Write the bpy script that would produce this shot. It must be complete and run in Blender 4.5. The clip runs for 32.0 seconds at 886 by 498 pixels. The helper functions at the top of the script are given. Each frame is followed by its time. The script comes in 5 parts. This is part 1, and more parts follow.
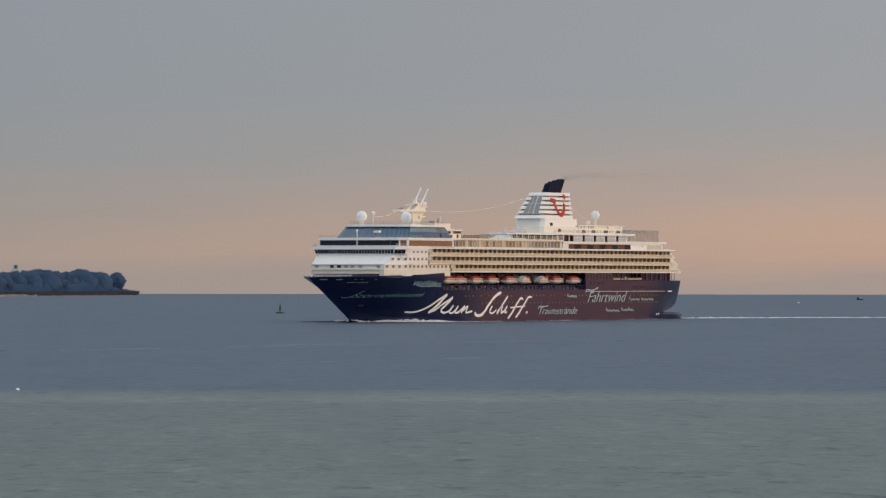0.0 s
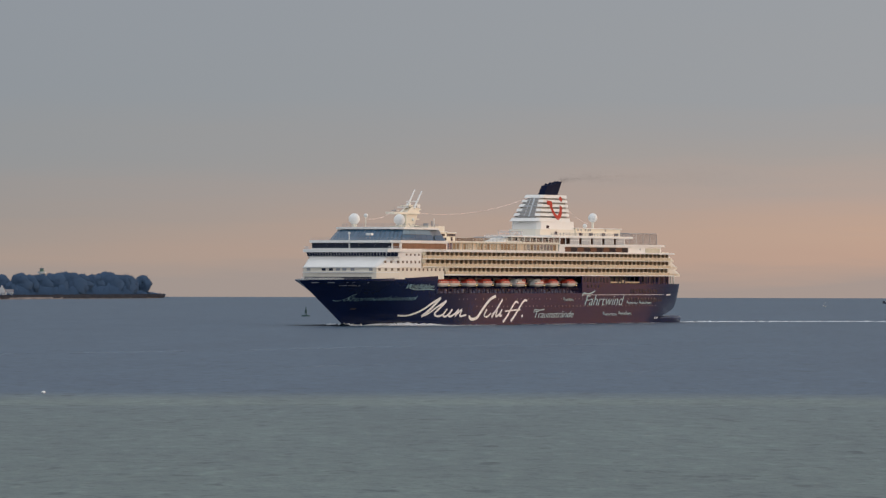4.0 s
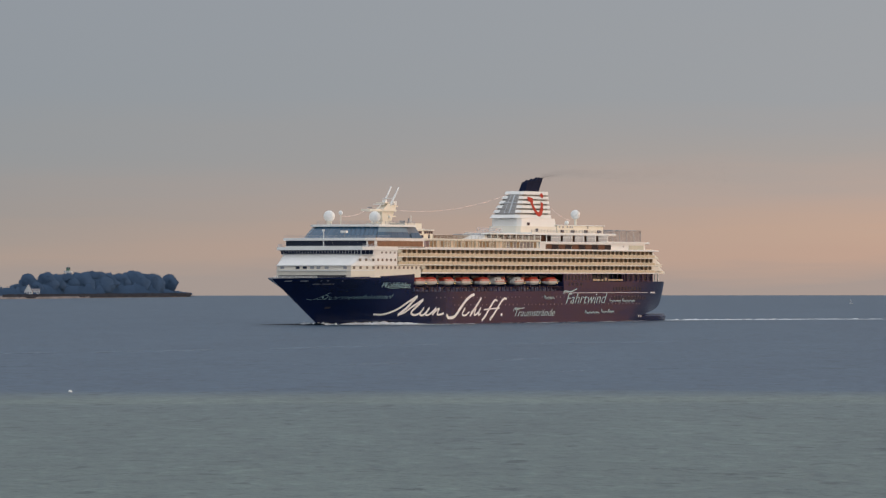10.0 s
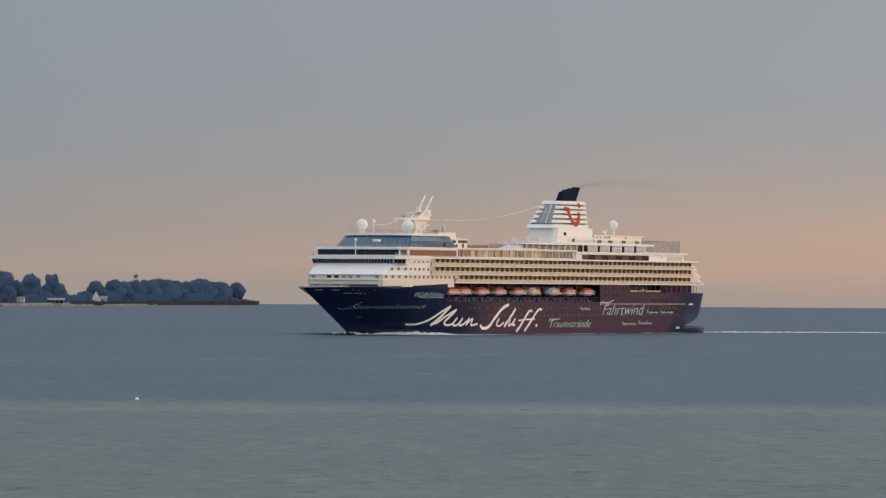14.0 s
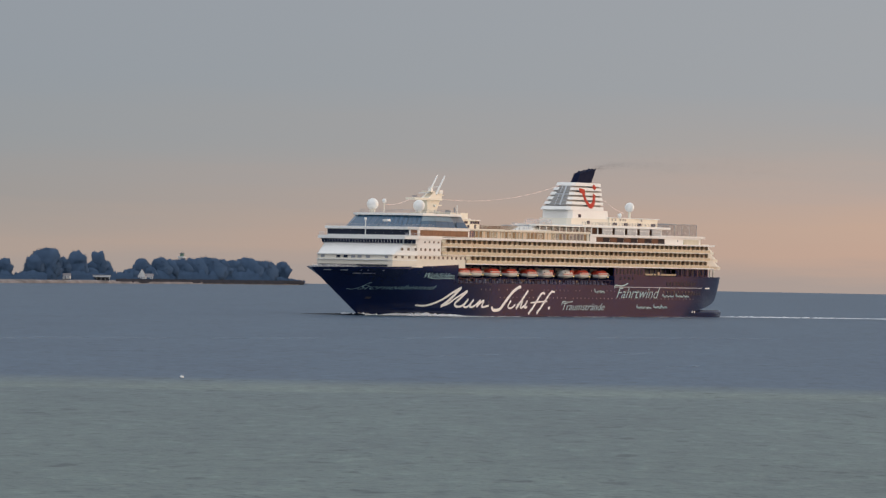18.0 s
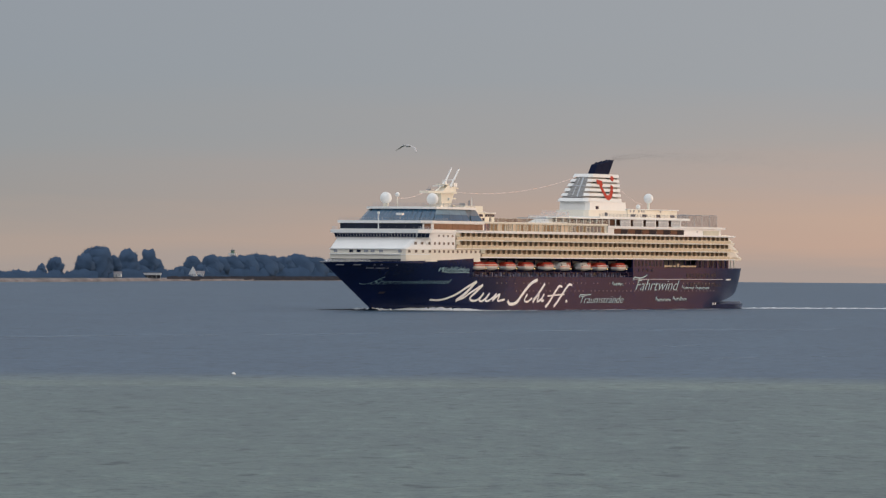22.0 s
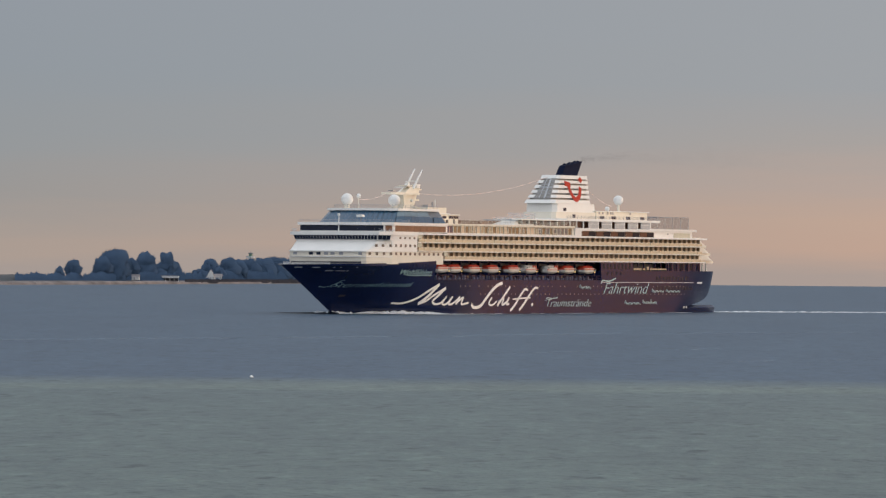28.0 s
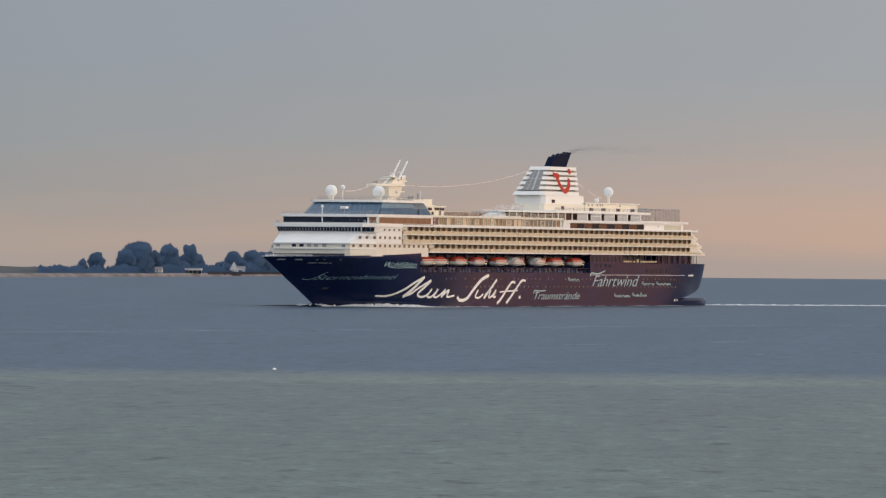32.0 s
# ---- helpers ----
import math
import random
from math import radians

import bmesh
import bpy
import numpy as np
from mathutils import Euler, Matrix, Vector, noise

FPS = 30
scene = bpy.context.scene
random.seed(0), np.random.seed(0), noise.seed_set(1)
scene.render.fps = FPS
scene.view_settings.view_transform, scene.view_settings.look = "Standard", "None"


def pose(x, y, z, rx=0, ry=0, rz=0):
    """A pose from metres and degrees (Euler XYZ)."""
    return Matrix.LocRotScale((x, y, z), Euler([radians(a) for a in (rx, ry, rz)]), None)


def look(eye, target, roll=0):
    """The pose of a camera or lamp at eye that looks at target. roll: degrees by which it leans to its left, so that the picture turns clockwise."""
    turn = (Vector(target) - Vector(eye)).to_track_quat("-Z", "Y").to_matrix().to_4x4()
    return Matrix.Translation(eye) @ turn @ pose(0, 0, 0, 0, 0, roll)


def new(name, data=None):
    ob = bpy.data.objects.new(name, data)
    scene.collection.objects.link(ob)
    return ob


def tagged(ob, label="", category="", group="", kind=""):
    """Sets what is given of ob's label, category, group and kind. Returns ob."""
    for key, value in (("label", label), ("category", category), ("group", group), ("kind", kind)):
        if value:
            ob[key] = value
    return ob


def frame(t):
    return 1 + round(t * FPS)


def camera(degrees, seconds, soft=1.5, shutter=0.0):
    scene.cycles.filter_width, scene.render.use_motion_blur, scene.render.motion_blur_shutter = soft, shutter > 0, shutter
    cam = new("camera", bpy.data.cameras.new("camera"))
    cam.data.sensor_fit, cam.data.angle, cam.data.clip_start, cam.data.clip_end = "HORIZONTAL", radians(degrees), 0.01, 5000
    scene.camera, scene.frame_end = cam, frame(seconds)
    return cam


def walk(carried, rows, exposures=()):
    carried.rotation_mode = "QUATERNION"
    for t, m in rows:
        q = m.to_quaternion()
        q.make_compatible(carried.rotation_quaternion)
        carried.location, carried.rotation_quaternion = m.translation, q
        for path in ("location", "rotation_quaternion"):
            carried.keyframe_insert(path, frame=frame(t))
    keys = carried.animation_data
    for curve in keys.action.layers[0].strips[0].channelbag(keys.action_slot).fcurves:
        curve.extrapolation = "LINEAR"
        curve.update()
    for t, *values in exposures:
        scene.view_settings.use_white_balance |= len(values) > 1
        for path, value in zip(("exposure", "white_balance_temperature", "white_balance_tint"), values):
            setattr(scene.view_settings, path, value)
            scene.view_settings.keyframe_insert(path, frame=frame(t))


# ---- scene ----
cam = camera(8.869, 32.0, soft=1.3)
EYE, SEA_Z = 13.83, -0.4
# seconds, heading to the right, tilt up, lean: degrees
PATH = [
    (0.0, 0.000, 0.290, -0.069), (0.5, -0.043, 0.294, -0.103), (1.0, -0.082, 0.299, -0.116), (1.5, -0.121, 0.304, -0.106),
    (2.0, -0.163, 0.305, -0.095), (2.5, -0.195, 0.311, -0.107), (3.0, -0.217, 0.312, -0.126), (3.5, -0.237, 0.318, -0.123),
    (5.5, -0.336, 0.341, -0.171), (6.0, -0.369, 0.371, -0.181), (6.5, -0.418, 0.396, -0.201), (7.0, -0.453, 0.414, -0.217),
    (7.5, -0.513, 0.433, -0.227), (8.0, -0.533, 0.441, -0.223), (8.5, -0.544, 0.440, -0.187), (9.0, -0.558, 0.419, -0.102),
    (9.5, -0.545, 0.377, -0.014), (10.0, -0.523, 0.303, 0.027), (10.5, -0.523, 0.303, 0.032), (11.0, -0.567, 0.303, 0.001),
    (11.5, -0.646, 0.304, -0.077), (12.0, -0.742, 0.316, -0.168), (12.5, -0.782, 0.325, -0.249), (13.0, -0.973, 0.339, -0.311),
    (13.5, -1.118, 0.368, -0.356), (14.0, -1.202, 0.401, -0.398), (14.5, -1.302, 0.423, -0.447), (16.5, -1.617, 0.273, -1.053),
    (17.0, -1.621, 0.240, -1.093), (17.5, -1.673, 0.238, -1.098), (18.0, -1.663, 0.209, -1.074), (18.5, -1.677, 0.138, -0.922),
    (19.0, -1.724, 0.141, -0.657), (19.5, -2.006, 0.144, -0.500), (20.0, -2.053, 0.147, -0.468), (20.5, -2.068, 0.145, -0.451),
    (21.0, -2.094, 0.145, -0.445), (21.5, -2.144, 0.145, -0.455), (22.0, -2.169, 0.146, -0.452), (22.5, -2.192, 0.147, -0.445),
    (23.0, -2.226, 0.155, -0.457), (23.5, -2.258, 0.153, -0.472), (24.0, -2.230, 0.154, -0.470), (24.5, -2.255, 0.157, -0.468),
    (25.0, -2.284, 0.163, -0.469), (25.5, -2.305, 0.164, -0.457), (27.5, -2.347, 0.173, -0.471), (28.0, -2.349, 0.176, -0.499),
    (28.5, -2.351, 0.178, -0.502), (29.0, -2.354, 0.185, -0.512), (29.5, -2.367, 0.194, -0.540), (30.0, -2.357, 0.206, -0.556),
    (30.5, -2.379, 0.213, -0.546), (31.0, -2.419, 0.197, -0.498), (31.5, -2.486, 0.125, -0.477), (32.0, -2.579, 0.100, -0.542),
]
walk(cam, [(t, pose(0, 0, EYE, 90 + up, 0, -right) @ pose(0, 0, 0, 0, 0, -lean)) for t, right, up, lean in PATH],
     [(0.0, -0.04), (9.0, -0.04), (11.0, 0.05), (12.5, 0.03), (14.0, 0.0), (17.0, 0.09), (26.0, 0.09), (30.5, 0.05), (32.0, 0.13)])

# ---- sky, sun ----
SUN_AZ, SUN_EL, GLOW_AZ = 76.0, 7.0, 58.0          # degrees to the right of straight ahead, degrees up
world = bpy.data.worlds.new("evening_sky")
scene.world = world
world.use_nodes = True
wn, wl = world.node_tree.nodes, world.node_tree.links
wn.clear()


def wnode(kind, **kw):
    n = wn.new(kind)
    for k, v in kw.items():
        n.inputs[k].default_value = v
    return n


def wmath(op, a, b=None):
    n = wn.new("ShaderNodeMath")
    n.operation = op
    for i, v in enumerate((a, b)):
        if v is None:
            continue
        if isinstance(v, (int, float)):
            n.inputs[i].default_value = v
        else:
            wl.new(v, n.inputs[i])
    return n.outputs[0]


def ramp_fill(node, stops):
    el = node.color_ramp.elements
    while len(el) < len(stops):
        el.new(0.5)
    for e, (p, c) in zip(el, stops):
        e.position, e.color = p, (*c, 1)


def srgb(r, g, b):
    return tuple((v / 255 / 12.92) if v <= 10 else ((v / 255 + 0.055) / 1.055) ** 2.4 for v in (r, g, b))


tex = wn.new("ShaderNodeTexCoord")
sep = wn.new("ShaderNodeSeparateXYZ")
wl.new(tex.outputs["Generated"], sep.inputs[0])
# streaky cloud veil bends the height used by the gradient a little
stretch = wn.new("ShaderNodeMapping")
stretch.inputs["Scale"].default_value = (14, 14, 160)
wl.new(tex.outputs["Generated"], stretch.inputs[0])
veil = wnode("ShaderNodeTexNoise", Scale=1.0, Detail=4.0, Roughness=0.55)
wl.new(stretch.outputs[0], veil.inputs["Vector"])
wob = wmath("MULTIPLY", wmath("SUBTRACT", veil.outputs["Fac"], 0.5), 0.010)
height = wmath("ADD", sep.outputs["Z"], wob)
# low band of sky, 0 to 6 degrees, then the high overcast
low = wn.new("ShaderNodeValToRGB")
wl.new(wmath("MULTIPLY", height, 10.0), low.inputs[0])
ramp_fill(low, [(0.0, srgb(159, 148, 142)), (0.03, srgb(164, 150, 141)), (0.06, srgb(157, 148, 142)), (0.11, srgb(146, 145, 144)), (0.20, srgb(142, 146, 149)),
                (0.35, srgb(139, 146, 153)), (0.55, srgb(140, 147, 156)), (1.0, srgb(148, 154, 163))])
glow = wn.new("ShaderNodeValToRGB")
wl.new(wmath("MULTIPLY", height, 10.0), glow.inputs[0])
ramp_fill(glow, [(0.0, srgb(165, 150, 143)), (0.04, srgb(188, 158, 141)), (0.09, srgb(190, 161, 143)), (0.15, srgb(180, 160, 149)), (0.22, srgb(165, 158, 154)),
                 (0.32, srgb(155, 157, 160)), (0.52, srgb(153, 157, 162)), (1.0, srgb(155, 160, 167))])
side = wn.new("ShaderNodeMapRange")
wl.new(sep.outputs["X"], side.inputs[0])
side.inputs[1].default_value, side.inputs[2].default_value = -0.13, 0.07
near = wn.new("ShaderNodeMix")
near.data_type = "RGBA"
wl.new(side.outputs[0], near.inputs[0])
wl.new(low.outputs[0], near.inputs[6])
wl.new(glow.outputs[0], near.inputs[7])
# sunset glow round the sun
sx, sy = math.sin(radians(SUN_AZ)), math.cos(radians(SUN_AZ))
dot = wn.new("ShaderNodeVectorMath")
dot.operation = "DOT_PRODUCT"
wl.new(tex.outputs["Generated"], dot.inputs[0])
dot.inputs[1].default_value = (math.sin(radians(GLOW_AZ)) * 0.995, math.cos(radians(GLOW_AZ)) * 0.995, 0.08)
lobe = wmath("POWER", wmath("MAXIMUM", dot.outputs["Value"], 0.0), 12.0)
flat = wmath("POWER", wmath("SUBTRACT", 1.0, wmath("MINIMUM", wmath("ABSOLUTE", sep.outputs["Z"]), 1.0)), 5.0)
sunset = wn.new("ShaderNodeVectorMath")
sunset.operation = "SCALE"
sunset.inputs[0].default_value = (1.85, 0.56, 0.13)
wl.new(wmath("MULTIPLY", lobe, flat), sunset.inputs["Scale"])
# the overcast is thinner overhead and over the land behind the viewer
up_ = wn.new("ShaderNodeMapRange")
up_.interpolation_type = "SMOOTHSTEP"
wl.new(wmath("SUBTRACT", sep.outputs["Z"], wmath("MULTIPLY", sep.outputs["Y"], 0.42)), up_.inputs[0])
up_.inputs[1].default_value, up_.inputs[2].default_value = -0.12, 0.75
thin = wn.new("ShaderNodeVectorMath")
thin.operation = "SCALE"
thin.inputs[0].default_value = (0.50, 0.525, 0.575)
wl.new(up_.outputs[0], thin.inputs["Scale"])
bright = wn.new("ShaderNodeVectorMath")
bright.operation = "ADD"
wl.new(thin.outputs[0], bright.inputs[0])
wl.new(sunset.outputs[0], bright.inputs[1])
total = wn.new("ShaderNodeVectorMath")
total.operation = "ADD"
# the red sunset takes the place of the grey veil there
faded = wn.new("ShaderNodeVectorMath")
faded.operation = "SCALE"
wl.new(near.outputs[2], faded.inputs[0])
wl.new(wmath("SUBTRACT", 1.0, wmath("MULTIPLY", wmath("MULTIPLY", lobe, flat), 0.8)), faded.inputs["Scale"])
wl.new(faded.outputs[0], total.inputs[0])
wl.new(bright.outputs[0], total.inputs[1])
sky = wn.new("ShaderNodeTexSky")
sky.sky_type, sky.sun_disc = "NISHITA", False
sky.sun_elevation, sky.sun_rotation = radians(SUN_EL), radians(SUN_AZ)
bg_a, bg_b, both, wout = wn.new("ShaderNodeBackground"), wn.new("ShaderNodeBackground"), wn.new("ShaderNodeAddShader"), wn.new("ShaderNodeOutputWorld")
wl.new(total.outputs[0], bg_a.inputs[0])
bg_a.inputs[1].default_value = 1.03
wl.new(sky.outputs[0], bg_b.inputs[0])
bg_b.inputs[1].default_value = 0.001
wl.new(bg_a.outputs[0], both.inputs[0])
wl.new(bg_b.outputs[0], both.inputs[1])
wl.new(both.outputs[0], wout.inputs[0])

sun = new("sun", bpy.data.lights.new("sun", "SUN"))
sun.data.energy, sun.data.angle, sun.data.color = 1.14, radians(12), (1.0, 0.71, 0.44)
sun.matrix_world = look((sx * 100, sy * 100, 100 * math.tan(radians(SUN_EL))), (0, 0, 0))


# ---- materials ----
def mat(name, color, rough=0.5, metal=0.0, vary=0.12, scale=0.6, spec=0.5, bump=0.0, alpha=1.0, emit=None, per_object=0.0):
    """A painted or plain surface with a broad and a fine variation."""
    m = bpy.data.materials.new(name)
    m.use_nodes = True
    n, l = m.node_tree.nodes, m.node_tree.links
    b = n["Principled BSDF"]
    b.inputs["Roughness"].default_value, b.inputs["Metallic"].default_value = rough, metal
    b.inputs["Specular IOR Level"].default_value, b.inputs["Alpha"].default_value = spec, alpha
    co = n.new("ShaderNodeTexCoord")
    big, fine = n.new("ShaderNodeTexNoise"), n.new("ShaderNodeTexNoise")
    big.inputs["Scale"].default_value, fine.inputs["Scale"].default_value = scale, scale * 9
    big.inputs["Detail"].default_value = fine.inputs["Detail"].default_value = 4
    for t in (big, fine):
        l.new(co.outputs["Object"], t.inputs["Vector"])
    mixf = n.new("ShaderNodeMath")
    mixf.operation = "MULTIPLY_ADD"
    l.new(fine.outputs["Fac"], mixf.inputs[0])
    mixf.inputs[1].default_value = 0.5
    l.new(big.outputs["Fac"], mixf.inputs[2])
    fac = mixf.outputs[0]
    if per_object:
        info = n.new("ShaderNodeObjectInfo")
        add = n.new("ShaderNodeMath")
        add.operation = "MULTIPLY_ADD"
        l.new(info.outputs["Random"], add.inputs[0])
        add.inputs[1].default_value = per_object
        l.new(fac, add.inputs[2])
        fac = add.outputs[0]
    r = n.new("ShaderNodeValToRGB")
    l.new(fac, r.inputs[0])
    ramp_fill(r, [(0.35, tuple(c * (1 - vary) for c in color)), (1.0, tuple(min(1, c * (1 + vary)) for c in color))])
    l.new(r.outputs[0], b.inputs["Base Color"])
    if bump:
        bp = n.new("ShaderNodeBump")
        bp.inputs["Strength"].default_value, bp.inputs["Distance"].default_value = bump, 0.1
        l.new(fine.outputs["Fac"], bp.inputs["Height"])
        l.new(bp.outputs[0], b.inputs["Normal"])
    if emit:
        b.inputs["Emission Color"].default_value, b.inputs["Emission Strength"].default_value = (*emit[0], 1), emit[1]
    return m


def sea_material():
    m = bpy.data.materials.new("sea_water")
    m.use_nodes = True
    n, l = m.node_tree.nodes, m.node_tree.links
    b = n["Principled BSDF"]
    b.inputs["Roughness"].default_value = 0.42
    b.inputs["IOR"].default_value = 1.33
    b.inputs["Specular IOR Level"].default_value = 0.32
    co = n.new("ShaderNodeTexCoord")

    def noise_at(scale, detail, stretch=(1, 1, 1)):
        mp = n.new("ShaderNodeMapping")
        mp.inputs["Scale"].default_value = stretch
        l.new(co.outputs["Object"], mp.inputs[0])
        t = n.new("ShaderNodeTexNoise")
        t.inputs["Scale"].default_value, t.inputs["Detail"].default_value = scale, detail
        l.new(mp.outputs[0], t.inputs["Vector"])
        return t.outputs["Fac"]

    def m2(op, a, c, d=None):
        q = n.new("ShaderNodeMath")
        q.operation = op
        for i, v in enumerate((a, c, d)):
            if v is None:
                continue
            if isinstance(v, (int, float)):
                q.inputs[i].default_value = v
            else:
                l.new(v, q.inputs[i])
        return q.outputs[0]
    # green shallows over sand near the beach, blue deep water beyond their uneven edge
    sp = n.new("ShaderNodeSeparateXYZ")
    l.new(co.outputs["Object"], sp.inputs[0])
    edge = m2("MULTIPLY_ADD", noise_at(0.010, 4, (0.4, 1, 1)), 120.0, sp.outputs["Y"])
    rng = n.new("ShaderNodeMapRange")
    l.new(edge, rng.inputs[0])
    rng.inputs[1].default_value, rng.inputs[2].default_value = 370.0, 792.0
    depth = n.new("ShaderNodeValToRGB")
    l.new(rng.outputs[0], depth.inputs[0])
    ramp_fill(depth, [(0.0, (0.106, 0.140, 0.128)), (0.5, (0.105, 0.139, 0.133)), (0.82, (0.104, 0.138, 0.137)), (0.845, (0.132, 0.168, 0.153)), (0.90, (0.122, 0.156, 0.149)), (1.0, (0.057, 0.093, 0.138))])
    # wind patches, ripples, crest light and trough shade painted in, each its own size
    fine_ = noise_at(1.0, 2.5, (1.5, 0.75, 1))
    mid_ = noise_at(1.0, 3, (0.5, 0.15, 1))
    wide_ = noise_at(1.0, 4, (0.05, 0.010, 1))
    last = depth.outputs[0]

    def tint(fac, stops):
        nonlocal last
        tone = n.new("ShaderNodeValToRGB")
        l.new(fac, tone.inputs[0])
        ramp_fill(tone, stops)
        mul = n.new("ShaderNodeMix")
        mul.data_type, mul.blend_type = "RGBA", "MULTIPLY"
        mul.inputs[0].default_value = 1.0
        l.new(last, mul.inputs[6])
        l.new(tone.outputs[0], mul.inputs[7])
        last = mul.outputs[2]
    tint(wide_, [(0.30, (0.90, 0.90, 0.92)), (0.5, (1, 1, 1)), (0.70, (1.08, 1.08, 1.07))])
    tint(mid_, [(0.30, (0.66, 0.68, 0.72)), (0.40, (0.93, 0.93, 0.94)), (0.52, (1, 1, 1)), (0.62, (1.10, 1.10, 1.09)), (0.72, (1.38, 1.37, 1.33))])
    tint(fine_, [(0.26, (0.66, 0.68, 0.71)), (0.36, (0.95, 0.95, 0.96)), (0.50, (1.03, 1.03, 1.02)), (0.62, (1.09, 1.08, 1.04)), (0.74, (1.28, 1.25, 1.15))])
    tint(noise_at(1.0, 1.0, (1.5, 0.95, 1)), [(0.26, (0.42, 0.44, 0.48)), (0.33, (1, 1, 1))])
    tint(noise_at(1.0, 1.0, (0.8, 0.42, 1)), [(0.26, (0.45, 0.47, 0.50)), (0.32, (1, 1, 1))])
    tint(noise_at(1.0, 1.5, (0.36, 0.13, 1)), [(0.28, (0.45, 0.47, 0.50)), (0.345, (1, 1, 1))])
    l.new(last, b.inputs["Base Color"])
    bp = n.new("ShaderNodeBump")
    bp.inputs["Strength"].default_value, bp.inputs["Distance"].default_value = 0.8, 0.5
    l.new(m2("ADD", mid_, m2("MULTIPLY", fine_, 0.5)), bp.inputs["Height"])
    l.new(bp.outputs[0], b.inputs["Normal"])
    return m


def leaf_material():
    """Summer leaves, distance haze put into their blue colour, that let some light through."""
    m = mat("haze_blue_foliage", (0.066, 0.105, 0.168), 0.95, vary=0.1, scale=0.12, per_object=0.15, spec=0.05)
    n, l = m.node_tree.nodes, m.node_tree.links
    b, out = n["Principled BSDF"], n["Material Output"]
    thin, both = n.new("ShaderNodeBsdfTranslucent"), n.new("ShaderNodeMixShader")
    l.new(b.inputs["Base Color"].links[0].from_socket, thin.inputs["Color"])
    both.inputs[0].default_value = 0.12
    l.new(b.outputs[0], both.inputs[1])
    l.new(thin.outputs[0], both.inputs[2])
    l.new(both.outputs[0], out.inputs["Surface"])
    return m


SEA = sea_material()
NAVY = mat("navy_hull_paint", (0.0034, 0.0098, 0.046), 0.24, vary=0.3, scale=0.08, spec=0.24, bump=0.2)
WHITE = mat("white_ship_paint", (0.81, 0.785, 0.735), 0.45, vary=0.05, scale=0.25)
CREAM = mat("cream_ship_paint", (0.78, 0.71, 0.58), 0.5, vary=0.06, scale=0.25)
GREYW = mat("pale_grey_paint", (0.50, 0.51, 0.52), 0.5, vary=0.08)
GRILLE = mat("funnel_grille_grey", (0.27, 0.255, 0.235), 0.6, vary=0.15, scale=1.5)
# near-black colour painted for the shade inside openings
HOLLOW = mat("opening_shade_black", (0.004, 0.004, 0.006), 0.8, vary=0.3, spec=0.03)
# plain dark paint; on recess walls it stands in for their shade
DARK = mat("dark_paint_and_shade", (0.035, 0.035, 0.045), 0.7, vary=0.3)
BROWNW = mat("brown_wood_panel", (0.18, 0.08, 0.04), 0.4, vary=0.3, scale=0.9, spec=0.3, per_object=0.3)
# saloon glass; also shade under the deck roofs put into colour
BROWND = mat("dark_brown_glass_and_shade", (0.11, 0.052, 0.032), 0.3, vary=0.3, scale=0.9, spec=0.12)
GLASSN = mat("navy_tinted_glass", (0.008, 0.010, 0.018), 0.4, vary=0.2, spec=0.08)
# white ship paint with the low sun's warmth put into its colour
IVORY = mat("sun_warmed_white_paint", (0.74, 0.68, 0.57), 0.5, vary=0.06, scale=0.25)
FROSTG = mat("grey_beige_screen", (0.50, 0.47, 0.36), 0.5, vary=0.15, scale=0.6)
FROST = mat("frosted_deck_screen", (0.46, 0.46, 0.46), 0.5, vary=0.2, scale=0.6, alpha=0.75)
GOLD = mat("golden_tinted_balustrade_glass", (0.60, 0.52, 0.36), 0.22, vary=0.1, scale=0.3, spec=0.6, per_object=0.08)
ROOM = mat("balcony_back_wall", (0.60, 0.52, 0.39), 0.6, vary=0.2, scale=0.5)
GLASSB = mat("blue_tinted_window_glass", (0.032, 0.078, 0.130), 0.08, vary=0.25, scale=0.4, spec=0.7, per_object=0.3)
GLASSD = mat("dark_window_glass", (0.013, 0.018, 0.036), 0.25, vary=0.25, scale=0.5, spec=0.25, per_object=0.3)
GLASSW = mat("curtained_cabin_door", (0.62, 0.47, 0.32), 0.4, vary=0.2, scale=0.5, spec=0.3, per_object=0.15)
LOUNGE = mat("slate_blue_mullions", (0.11, 0.15, 0.19), 0.4, vary=0.15)
# tan of sunlit panes is put into the base colour
GLASSG = mat("painted_sunlit_glass", (0.37, 0.31, 0.21), 0.2, vary=0.25, scale=0.8, spec=0.6, per_object=0.5)
SCREEN = mat("windscreen_glass", (0.50, 0.54, 0.57), 0.25, vary=0.1, alpha=0.38)
GLASSGREY = mat("grey_gallery_glass", (0.17, 0.16, 0.15), 0.25, vary=0.25, scale=0.8, spec=0.4, per_object=0.5)
AMBER = mat("amber_gallery_glass", (0.20, 0.15, 0.085), 0.2, vary=0.3, scale=0.8, spec=0.5, per_object=0.6)
NET = mat("sports_court_netting", (0.16, 0.15, 0.15), 0.8, vary=0.2, alpha=0.13)
RED = mat("funnel_red_paint", (0.46, 0.032, 0.015), 0.6, vary=0.08, spec=0.25)
ORANGE = mat("lifeboat_orange_canopy", (0.42, 0.037, 0.013), 0.45, vary=0.15, scale=0.8)
BOATW = mat("lifeboat_white_hull", (0.52, 0.49, 0.44), 0.4, vary=0.08)
TURQ = mat("turquoise_lettering", (0.35, 0.53, 0.53), 0.5, vary=0.1)
# darker turquoise, the bow's shade put into the lettering colour
TURQD = mat("shaded_turquoise_lettering", (0.21, 0.36, 0.41), 0.5, vary=0.2, scale=0.4)
